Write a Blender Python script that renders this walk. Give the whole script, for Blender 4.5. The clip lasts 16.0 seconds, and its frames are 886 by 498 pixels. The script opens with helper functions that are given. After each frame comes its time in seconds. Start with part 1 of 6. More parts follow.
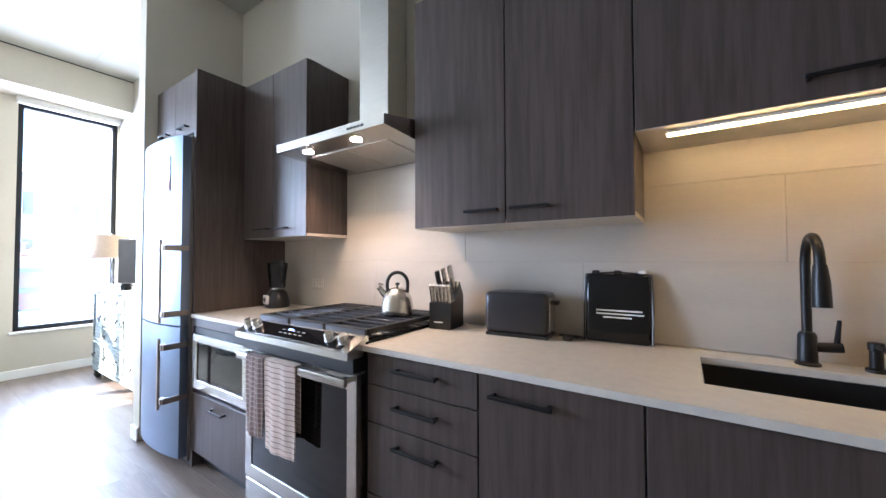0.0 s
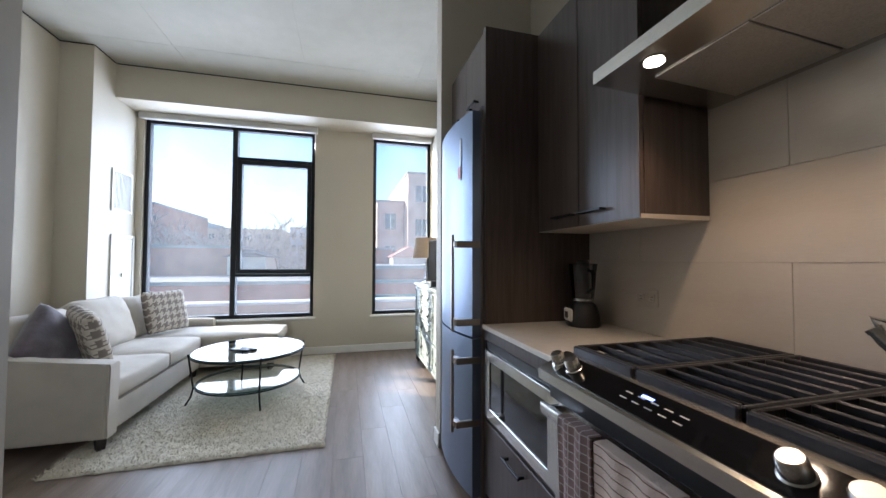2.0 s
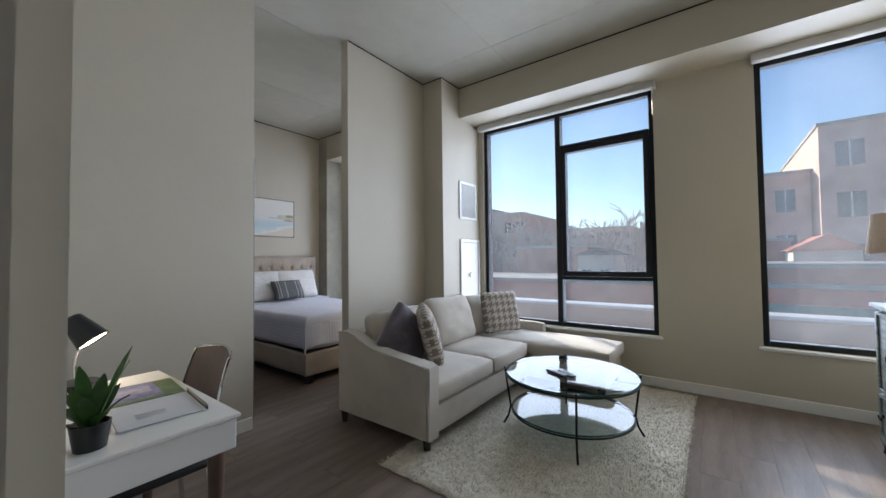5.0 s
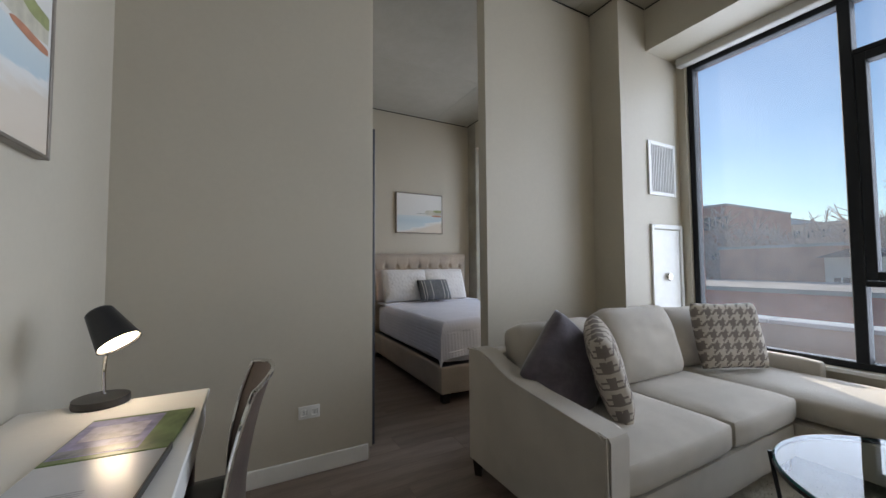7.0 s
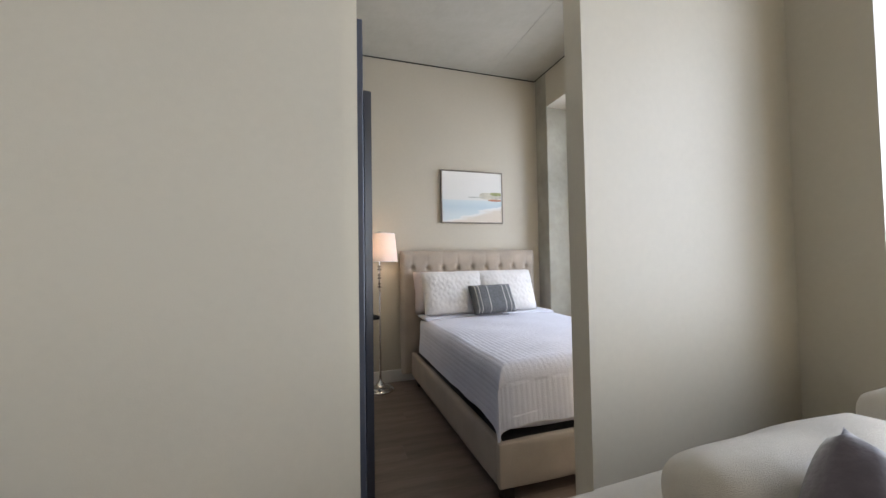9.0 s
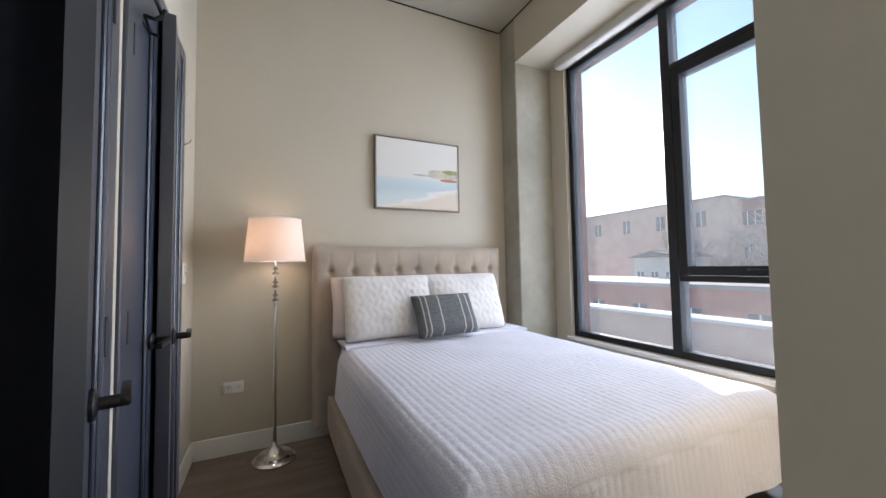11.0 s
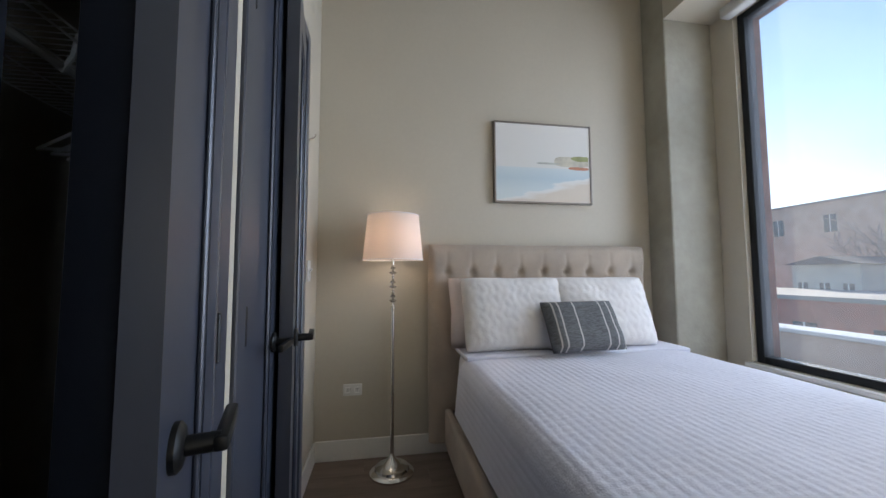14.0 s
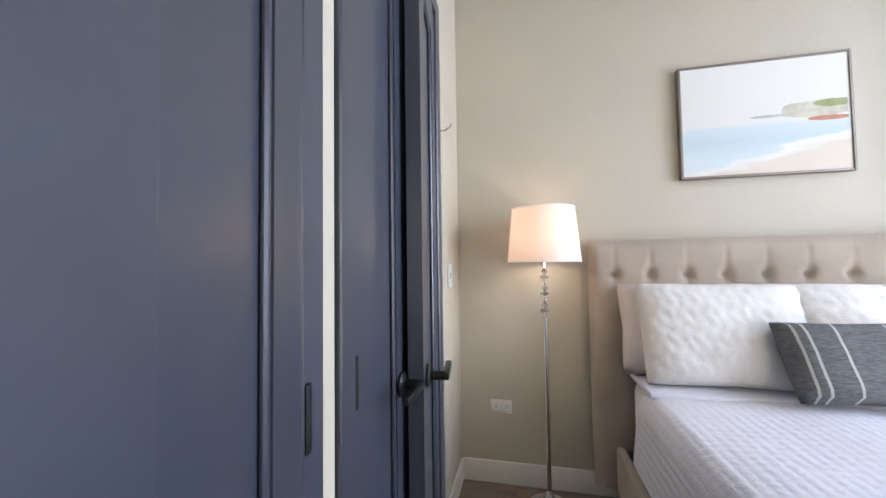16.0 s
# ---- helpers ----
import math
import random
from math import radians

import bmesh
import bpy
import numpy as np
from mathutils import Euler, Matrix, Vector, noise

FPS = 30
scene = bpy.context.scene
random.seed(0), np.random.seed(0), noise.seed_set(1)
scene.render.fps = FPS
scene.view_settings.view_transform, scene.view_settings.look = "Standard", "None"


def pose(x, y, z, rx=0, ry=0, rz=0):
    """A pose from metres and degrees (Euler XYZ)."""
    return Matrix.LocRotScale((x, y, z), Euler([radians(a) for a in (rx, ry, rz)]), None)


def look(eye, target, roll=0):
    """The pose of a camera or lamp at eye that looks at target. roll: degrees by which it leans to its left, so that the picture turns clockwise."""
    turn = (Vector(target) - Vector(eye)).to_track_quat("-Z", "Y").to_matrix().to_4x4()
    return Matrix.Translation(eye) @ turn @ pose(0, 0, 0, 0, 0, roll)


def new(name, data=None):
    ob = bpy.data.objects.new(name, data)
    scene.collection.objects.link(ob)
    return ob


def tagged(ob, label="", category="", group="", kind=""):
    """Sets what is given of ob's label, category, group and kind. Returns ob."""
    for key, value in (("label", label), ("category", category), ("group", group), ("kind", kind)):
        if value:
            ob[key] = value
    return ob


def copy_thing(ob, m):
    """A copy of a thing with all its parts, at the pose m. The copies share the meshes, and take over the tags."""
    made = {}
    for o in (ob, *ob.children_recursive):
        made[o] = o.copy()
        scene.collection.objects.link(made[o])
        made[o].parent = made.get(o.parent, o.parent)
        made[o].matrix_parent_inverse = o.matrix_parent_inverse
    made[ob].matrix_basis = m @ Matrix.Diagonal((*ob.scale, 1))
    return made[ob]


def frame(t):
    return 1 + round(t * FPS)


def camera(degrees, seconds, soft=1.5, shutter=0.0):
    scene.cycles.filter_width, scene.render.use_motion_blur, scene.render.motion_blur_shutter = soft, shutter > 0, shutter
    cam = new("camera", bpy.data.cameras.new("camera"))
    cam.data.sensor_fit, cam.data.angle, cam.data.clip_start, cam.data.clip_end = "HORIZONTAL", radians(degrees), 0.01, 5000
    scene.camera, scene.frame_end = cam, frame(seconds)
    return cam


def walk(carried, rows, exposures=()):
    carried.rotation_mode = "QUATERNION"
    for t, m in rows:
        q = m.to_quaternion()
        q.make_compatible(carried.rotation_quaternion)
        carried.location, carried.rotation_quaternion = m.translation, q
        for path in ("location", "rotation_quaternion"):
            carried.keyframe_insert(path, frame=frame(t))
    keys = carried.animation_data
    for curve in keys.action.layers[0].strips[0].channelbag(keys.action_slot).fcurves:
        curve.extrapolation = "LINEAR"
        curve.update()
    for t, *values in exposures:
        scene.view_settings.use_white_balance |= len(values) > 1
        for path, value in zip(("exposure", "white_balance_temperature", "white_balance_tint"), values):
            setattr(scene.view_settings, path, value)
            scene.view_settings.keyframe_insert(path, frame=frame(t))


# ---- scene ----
cam = camera(101.3, 16.0, soft=1.5)
PATH = [
    (0, (-0.474, -0.104, 1.241), (-1.583, 1.559, 1.294), -0.2),
    (0.5, (-0.677, -0.005, 1.239), (-2.014, 1.481, 1.29), -0.0),
    (1, (-0.876, 0.116, 1.237), (-2.43, 1.374, 1.291), -0.2),
    (1.5, (-1.056, 0.195, 1.223), (-2.871, 1.032, 1.297), 0.1),
    (2, (-1.262, 0.226, 1.228), (-3.194, 0.739, 1.292), 0.2),
    (2.5, (-1.448, 0.205, 1.228), (-3.432, 0.45, 1.292), 0.4),
    (3, (-1.619, 0.224, 1.226), (-3.618, 0.208, 1.295), 0.1),
    (3.5, (-1.792, 0.28, 1.222), (-3.755, -0.096, 1.296), -0.4),
    (4, (-1.91, 0.296, 1.252), (-3.784, -0.402, 1.31), -0.3),
    (4.5, (-2.051, 0.239, 1.251), (-3.834, -0.663, 1.317), -0.2),
    (4.7, (-2.128, 0.267, 1.262), (-3.846, -0.757, 1.322), -0.4),
    (6.8, (-2.867, -0.251, 1.158), (-3.854, -1.988, 1.256), -0.4),
    (7, (-2.941, -0.349, 1.168), (-3.879, -2.113, 1.258), -0.4),
    (7.5, (-3.117, -0.608, 1.164), (-3.881, -2.454, 1.258), -0.4),
    (8, (-3.248, -0.881, 1.179), (-3.919, -2.763, 1.266), -0.6),
    (8.5, (-3.393, -1.146, 1.236), (-4.006, -3.049, 1.297), -0.9),
    (10.8, (-3.995, -2.312, 1.174), (-4.745, -4.163, 1.27), -0.8),
    (11, (-4.018, -2.39, 1.174), (-4.871, -4.196, 1.27), -1.0),
    (11.5, (-4.142, -2.483, 1.16), (-5.239, -4.151, 1.261), -1.3),
    (12, (-4.217, -2.584, 1.193), (-5.497, -4.118, 1.277), -1.5),
    (12.5, (-4.206, -2.674, 1.162), (-5.58, -4.123, 1.261), -1.5),
    (13, (-4.138, -2.713, 1.136), (-5.467, -4.202, 1.259), -1.9),
    (13.5, (-4.076, -2.716, 1.137), (-4.96, -4.505, 1.271), -1.0),
    (14, (-3.969, -2.738, 1.144), (-4.305, -4.705, 1.278), -0.2),
    (14.5, (-3.921, -2.821, 1.177), (-3.823, -4.815, 1.299), 0.4),
    (15, (-3.924, -2.891, 1.205), (-3.673, -4.873, 1.293), 0.1),
    (15.5, (-3.94, -2.97, 1.23), (-3.624, -4.943, 1.309), -0.3),
    (16, (-3.955, -3.043, 1.223), (-3.509, -4.991, 1.302), -0.8),
]
EXPOSURES = [(0, 3.25, 5700, 10), (0.5, 2.82, 5650, 10), (1, 2.47, 5650, 10), (1.5, 1.77, 6050, 10), (2, 1.68, 6200, 10), (2.5, 1.65, 6400, 10), (3, 1.6, 6600, 11), (3.5, 1.27, 6500, 10), (4.5, 0.97, 6450, 10), (6.8, 0.68, 6800, 10), (7.5, 0.65, 6900, 11), (8, 1.15, 7000, 11), (8.5, 1.53, 6950, 11), (10.8, 1.7, 6900, 12), (11.5, 1.12, 6250, 9), (12, 0.85, 6050, 8), (13, 0.7, 6050, 8), (13.5, 0.6, 6050, 7), (14, 1.22, 6500, 9), (14.5, 2.1, 6600, 11), (15, 2.25, 6600, 11), (16, 2.13, 6600, 11)]
walk(cam, [(t, look(eye, target, roll)) for t, eye, target, roll in PATH], EXPOSURES)

# ---- world, sun, exposure ----
world = bpy.data.worlds.new("sky")
scene.world = world
world.use_nodes = True
wn = world.node_tree
SUN_EL, SUN_AZ = radians(16.4), math.atan2(-0.55, -0.835)  # the sun stands out over the facade, towards -x and -y
sky = wn.nodes.new("ShaderNodeTexSky")
sky.sky_type = 'NISHITA'
sky.sun_disc = False
sky.sun_elevation = SUN_EL
sky.sun_rotation = SUN_AZ
sky.air_density, sky.dust_density, sky.ozone_density = 1.0, 0.3, 3.5
wn.links.new(sky.outputs[0], wn.nodes["Background"].inputs[0])
wn.nodes["Background"].inputs[1].default_value = 0.12
sun_data = bpy.data.lights.new("sun", 'SUN')
sun_data.energy, sun_data.angle, sun_data.color = 5.0, radians(0.53), (1.0, 0.91, 0.78)
sun_lamp = new("sun", sun_data)
sun_lamp.matrix_world = look((math.sin(SUN_AZ) * math.cos(SUN_EL) * 40, math.cos(SUN_AZ) * math.cos(SUN_EL) * 40, math.sin(SUN_EL) * 40), (0, 0, 0))

# daylight that comes in through each window opening: width along y, height, middle, watts
for name, wide, high, ym, zm, watts in (("window_daylight_a", 1.83, 2.33, -1.155, 1.705, 43), ("window_daylight_b", 0.75, 2.33, 0.978, 1.705, 20), ("window_daylight_c", 1.68, 2.22, -3.85, 1.73, 23)):
    ld = bpy.data.lights.new(name, 'AREA')
    ld.shape, ld.size, ld.size_y, ld.energy, ld.color = 'RECTANGLE', high, wide, watts, (0.71, 0.81, 1.0)
    ld.spread = radians(150)
    new(name, ld).matrix_world = pose(-6.50, ym, zm, 0, -90, 0)

# ---- materials ----
def material(name, colour, rough=0.6, metal=0.0, vary=0.08, scale=6.0, bump=0.0, bump_scale=60.0, stretch=(1, 1, 1), second=None, mix=0.5, spec=0.5, fine=40.0, sheen=0.0, island=0.0):
    """Two scales of variation in colour and roughness, with a fine relief."""
    m = bpy.data.materials.new(name)
    m.use_nodes = True
    nt = m.node_tree
    b = nt.nodes["Principled BSDF"]
    b.inputs["Roughness"].default_value = rough
    b.inputs["Metallic"].default_value = metal
    b.inputs["Specular IOR Level"].default_value = spec
    if sheen:
        b.inputs["Sheen Weight"].default_value = sheen
    co = nt.nodes.new("ShaderNodeTexCoord")
    mp = nt.nodes.new("ShaderNodeMapping")
    mp.inputs["Scale"].default_value = stretch
    nt.links.new(co.outputs["Object"], mp.inputs[0])
    n1 = nt.nodes.new("ShaderNodeTexNoise")
    n1.inputs["Scale"].default_value, n1.inputs["Detail"].default_value = scale, 5
    n2 = nt.nodes.new("ShaderNodeTexNoise")
    n2.inputs["Scale"].default_value, n2.inputs["Detail"].default_value = fine, 3
    nt.links.new(mp.outputs[0], n1.inputs[0])
    nt.links.new(mp.outputs[0], n2.inputs[0])
    add = nt.nodes.new("ShaderNodeMath")
    add.operation = 'MULTIPLY_ADD'
    add.inputs[1].default_value = 0.35
    nt.links.new(n2.outputs[0], add.inputs[0])
    nt.links.new(n1.outputs[0], add.inputs[2])
    ramp = nt.nodes.new("ShaderNodeValToRGB")
    lo = [c * (1 - vary) for c in colour]
    hi = [min(1, c * (1 + vary)) for c in (second or colour)]
    ramp.color_ramp.elements[0].position, ramp.color_ramp.elements[1].position = 0.67 - mix * 0.3, 0.67 + mix * 0.3
    ramp.color_ramp.elements[0].color, ramp.color_ramp.elements[1].color = (*lo, 1), (*hi, 1)
    nt.links.new(add.outputs[0], ramp.inputs[0])
    last = ramp.outputs[0]
    if island:
        geo = nt.nodes.new("ShaderNodeObjectInfo")
        hsv = nt.nodes.new("ShaderNodeHueSaturation")
        mr = nt.nodes.new("ShaderNodeMapRange")
        mr.inputs[3].default_value, mr.inputs[4].default_value = 1 - island, 1 + island
        nt.links.new(geo.outputs["Random"], mr.inputs[0])
        nt.links.new(mr.outputs[0], hsv.inputs["Value"])
        nt.links.new(last, hsv.inputs["Color"])
        last = hsv.outputs[0]
    nt.links.new(last, b.inputs["Base Color"])
    if bump:
        n3 = nt.nodes.new("ShaderNodeTexNoise")
        n3.inputs["Scale"].default_value, n3.inputs["Detail"].default_value = bump_scale, 4
        nt.links.new(mp.outputs[0], n3.inputs[0])
        bp = nt.nodes.new("ShaderNodeBump")
        bp.inputs["Strength"].default_value, bp.inputs["Distance"].default_value = bump, 0.01
        nt.links.new(n3.outputs[0], bp.inputs["Height"])
        nt.links.new(bp.outputs[0], b.inputs["Normal"])
    return m


def glow(name, colour, strength):
    m = bpy.data.materials.new(name)
    m.use_nodes = True
    b = m.node_tree.nodes["Principled BSDF"]
    b.inputs["Base Color"].default_value = (0.9, 0.9, 0.9, 1)
    b.inputs["Emission Color"].default_value = (*colour, 1)
    b.inputs["Emission Strength"].default_value = strength
    return m


def glass(name, tint, rough=0.0, haze=0.0):
    """Thin glass: clear or tinted, with a glossy coat that follows Fresnel."""
    m = bpy.data.materials.new(name)
    m.use_nodes = True
    nt = m.node_tree
    nt.nodes.remove(nt.nodes["Principled BSDF"])
    tr = nt.nodes.new("ShaderNodeBsdfTransparent")
    tr.inputs[0].default_value = (*tint, 1)
    gl = nt.nodes.new("ShaderNodeBsdfGlossy")
    gl.inputs["Roughness"].default_value = rough
    fr = nt.nodes.new("ShaderNodeFresnel")
    fr.inputs[0].default_value = 1.45
    mx = nt.nodes.new("ShaderNodeMixShader")
    nt.links.new(fr.outputs[0], mx.inputs[0])
    nt.links.new(tr.outputs[0], mx.inputs[1])
    nt.links.new(gl.outputs[0], mx.inputs[2])
    last = mx.outputs[0]
    if haze:
        # a streaky, dusty film, added to scatter the sun as haze over the view
        tl_ = nt.nodes.new("ShaderNodeBsdfTranslucent")
        nz = nt.nodes.new("ShaderNodeTexNoise")
        nz.inputs["Scale"].default_value, nz.inputs["Detail"].default_value = 2.5, 5
        co = nt.nodes.new("ShaderNodeTexCoord")
        nt.links.new(co.outputs["Object"], nz.inputs[0])
        mr = nt.nodes.new("ShaderNodeMapRange")
        mr.inputs[3].default_value, mr.inputs[4].default_value = haze * 0.5, haze * 1.5
        nt.links.new(nz.outputs[0], mr.inputs[0])
        m2 = nt.nodes.new("ShaderNodeMixShader")
        nt.links.new(mr.outputs[0], m2.inputs[0])
        nt.links.new(last, m2.inputs[1])
        nt.links.new(tl_.outputs[0], m2.inputs[2])
        last = m2.outputs[0]
    nt.links.new(last, nt.nodes["Material Output"].inputs[0])
    return m


PAINT = material("greige_wall_paint", (0.51, 0.465, 0.378), 0.55, vary=0.03, scale=1.2, bump=0.03, bump_scale=180)
TRIM = material("white_trim_paint", (0.78, 0.77, 0.73), 0.4, vary=0.03, bump=0.02)
CONCRETE = material("bare_concrete", (0.375, 0.355, 0.295), 0.8, vary=0.05, scale=1.2, bump=0.2, bump_scale=20, second=(0.42, 0.40, 0.34), fine=8, mix=0.9)
COLUMN = material("column_concrete", (0.285, 0.265, 0.21), 0.75, vary=0.10, scale=2.2, bump=0.3, bump_scale=22, second=(0.37, 0.35, 0.29), fine=11, mix=0.9)
SUBFLOOR = material("floor_joint", (0.09, 0.075, 0.062), 0.8)
PLANK = material("grey_brown_vinyl_plank", (0.165, 0.125, 0.10), 0.40, spec=0.3, vary=0.12, scale=1.6, bump=0.04, bump_scale=40, stretch=(0.8, 7, 1), second=(0.235, 0.185, 0.155), fine=12, island=0.10, mix=0.9)
FRAME = material("black_window_aluminium", (0.018, 0.02, 0.023), 0.6, 0.0, vary=0.1, spec=0.2)
# the last value is the added haze that veils the view outside
PANE = glass("window_glass", (0.76, 0.78, 0.80), 0.0, 0.04)
CLEAR = bpy.data.materials.new("clear_glass_body")
CLEAR.use_nodes = True
CLEAR.node_tree.nodes.remove(CLEAR.node_tree.nodes["Principled BSDF"])
CLEAR.node_tree.links.new(CLEAR.node_tree.nodes.new("ShaderNodeBsdfTransparent").outputs[0], CLEAR.node_tree.nodes["Material Output"].inputs[0])
BRICK = material("red_brown_brick", (0.17, 0.075, 0.055), 0.85, vary=0.2, scale=8, bump=0.3, island=0.15)
WOOD = material("dark_wood_laminate", (0.070, 0.051, 0.044), 0.34, vary=0.12, scale=5, bump=0.03, bump_scale=80, stretch=(9, 9, 0.5), second=(0.083, 0.063, 0.055), fine=24, spec=0.45)
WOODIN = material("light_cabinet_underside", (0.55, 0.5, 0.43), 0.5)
BLACKM = material("matt_black_metal", (0.012, 0.012, 0.012), 0.38, 0.4, vary=0.1)
STEEL = material("brushed_steel", (0.62, 0.60, 0.56), 0.27, 1.0, vary=0.05, scale=3, stretch=(1, 1, 40), fine=30)
CHROME = material("polished_chrome", (0.75, 0.74, 0.72), 0.08, 1.0, vary=0.02)
QUARTZ = material("white_quartz", (0.66, 0.62, 0.55), 0.25, vary=0.03, scale=30, fine=200)
TILE = material("cream_large_tile", (0.48, 0.44, 0.385), 0.3, vary=0.05, scale=1.5, bump=0.03, stretch=(1, 1, 6), island=0.03)
GROUT = material("pale_grout", (0.43, 0.39, 0.34), 0.9)
BLACKG = material("black_glass", (0.008, 0.008, 0.009), 0.06, vary=0.02)
BLACKP = material("black_plastic", (0.015, 0.015, 0.016), 0.35, vary=0.1)
DOORP = material("charcoal_door_paint", (0.040, 0.046, 0.066), 0.28, spec=0.85, vary=0.06, scale=3, bump=0.015, bump_scale=180)
SOFA = material("oatmeal_sofa_linen", (0.47, 0.43, 0.37), 0.9, vary=0.09, scale=4, bump=0.35, bump_scale=500, fine=300, sheen=0.2)
BEDF = material("beige_bed_linen", (0.43, 0.36, 0.29), 0.9, vary=0.1, scale=4, bump=0.4, bump_scale=450, fine=260, sheen=0.2)
SHEET = material("white_cotton", (0.76, 0.74, 0.76), 0.85, vary=0.03, scale=6, bump=0.25, bump_scale=90, sheen=0.15)
WHITE = material("white_plastic", (0.74, 0.73, 0.7), 0.35, vary=0.02)


# ---- building helpers ----
def empty_bm():
    return bmesh.new()


def add_box(bm, x0, x1, y0, y1, z0, z1, bevel=0.0, seg=1, turn=None):
    r = bmesh.ops.create_cube(bm, size=1.0)
    vs = r["verts"]
    bmesh.ops.scale(bm, vec=(abs(x1 - x0), abs(y1 - y0), abs(z1 - z0)), verts=vs)
    if bevel:
        es = list({e for v in vs for e in v.link_edges})
        rb = bmesh.ops.bevel(bm, geom=es, offset=bevel, segments=seg, affect='EDGES', profile=0.5)
        vs = list({v for f in rb["faces"] for v in f.verts} | {v for v in vs if v.is_valid})
    if turn is not None:
        bmesh.ops.transform(bm, matrix=turn, verts=vs)
    bmesh.ops.translate(bm, vec=((x0 + x1) / 2, (y0 + y1) / 2, (z0 + z1) / 2), verts=vs)
    return vs


def box(x0, x1, y0, y1, z0, z1, bevel=0.0, seg=1):
    bm = bmesh.new()
    add_box(bm, x0, x1, y0, y1, z0, z1, bevel, seg)
    return bm


def add_lathe(bm, profile, cx=0.0, cy=0.0, n=28, turn=None, caps=True):
    """Turns a profile of (radius, z) about the upright axis."""
    rings = []
    for r, z in profile:
        rings.append([bm.verts.new((max(r, 1e-4) * math.cos(2 * math.pi * i / n), max(r, 1e-4) * math.sin(2 * math.pi * i / n), z)) for i in range(n)])
    for a, b in zip(rings, rings[1:]):
        for i in range(n):
            bm.faces.new((a[i], a[(i + 1) % n], b[(i + 1) % n], b[i]))
    if caps:
        bm.faces.new(list(reversed(rings[0])))
        bm.faces.new(rings[-1])
    else:
        for i in range(n):
            bm.faces.new((rings[-1][i], rings[-1][(i + 1) % n], rings[0][(i + 1) % n], rings[0][i]))
    vs = [v for r in rings for v in r]
    if turn is not None:
        bmesh.ops.transform(bm, matrix=turn, verts=vs)
    bmesh.ops.translate(bm, vec=(cx, cy, 0), verts=vs)
    return vs


def lathe(profile, cx=0.0, cy=0.0, n=28, caps=True):
    bm = bmesh.new()
    add_lathe(bm, profile, cx, cy, n, None, caps)
    return bm


def add_tube(bm, pts, radius, n=10, closed=False):
    """A round bar along a line of points; radius is a number or one for each point."""
    pts = [Vector(p) for p in pts]
    rad = radius if isinstance(radius, (list, tuple)) else [radius] * len(pts)
    rings, up = [], None
    for i, p in enumerate(pts):
        a = pts[(i - 1) % len(pts)] if (closed or i > 0) else p
        b = pts[(i + 1) % len(pts)] if (closed or i < len(pts) - 1) else p
        d = (b - a).normalized()
        if up is None:
            up = Vector((0, 0, 1)) if abs(d.z) < 0.9 else Vector((1, 0, 0))
        side = d.cross(up).normalized()
        up = side.cross(d).normalized()
        rings.append([bm.verts.new(p + rad[i] * (math.cos(2 * math.pi * k / n) * side + math.sin(2 * math.pi * k / n) * up)) for k in range(n)])
    pairs = list(zip(rings, rings[1:])) + ([(rings[-1], rings[0])] if closed else [])
    for a, b in pairs:
        for k in range(n):
            bm.faces.new((a[k], a[(k + 1) % n], b[(k + 1) % n], b[k]))
    if not closed:
        bm.faces.new(list(reversed(rings[0])))
        bm.faces.new(rings[-1])


def tube(pts, radius, n=10, closed=False):
    bm = bmesh.new()
    add_tube(bm, pts, radius, n, closed)
    return bm


def arc(c, r, a0, a1, n, plane="xy"):
    out = []
    for i in range(n + 1):
        a = radians(a0 + (a1 - a0) * i / n)
        u, v = r * math.cos(a), r * math.sin(a)
        out.append({"xy": (c[0] + u, c[1] + v, c[2]), "xz": (c[0] + u, c[1], c[2] + v), "yz": (c[0], c[1] + u, c[2] + v)}[plane])
    return out


def puff(w, d, h, seed=0, crown=1.0, seg=14, corner=0.04):
    """A stuffed cushion w by d by h lying flat about its middle, thin at the rim, with dents and folds."""
    bm = bmesh.new()
    bmesh.ops.create_grid(bm, x_segments=seg, y_segments=seg, size=0.5)
    top = list(bm.verts)
    low = bmesh.ops.duplicate(bm, geom=list(bm.faces))
    bot = [g for g in low["geom"] if isinstance(g, bmesh.types.BMVert)]
    bmesh.ops.reverse_faces(bm, faces=[g for g in low["geom"] if isinstance(g, bmesh.types.BMFace)])
    for group, s in ((top, 1), (bot, -1)):
        for v in group:
            u, t = v.co.x * 2, v.co.y * 2
            rim = max(0.0, (1 - u ** 4) * (1 - t ** 4)) ** 0.42
            pull = 1 - 0.05 * (1 - rim) * (1 - abs(u * t)) - corner * 0.5 * (u * t) ** 6
            wob = noise.noise(Vector((u * 1.7 + seed * 7.1, t * 1.7, s * 2.0))) * 0.14 + noise.noise(Vector((u * 4 + seed, t * 4, s * 3.0))) * 0.05
            v.co = Vector((u * w / 2 * pull, t * d / 2 * pull, s * h / 2 * (rim * crown * (1 + wob) + 0.04)))
    bmesh.ops.remove_doubles(bm, verts=bm.verts, dist=min(w, d, h) * 0.045)
    bmesh.ops.recalc_face_normals(bm, faces=bm.faces)
    return bm


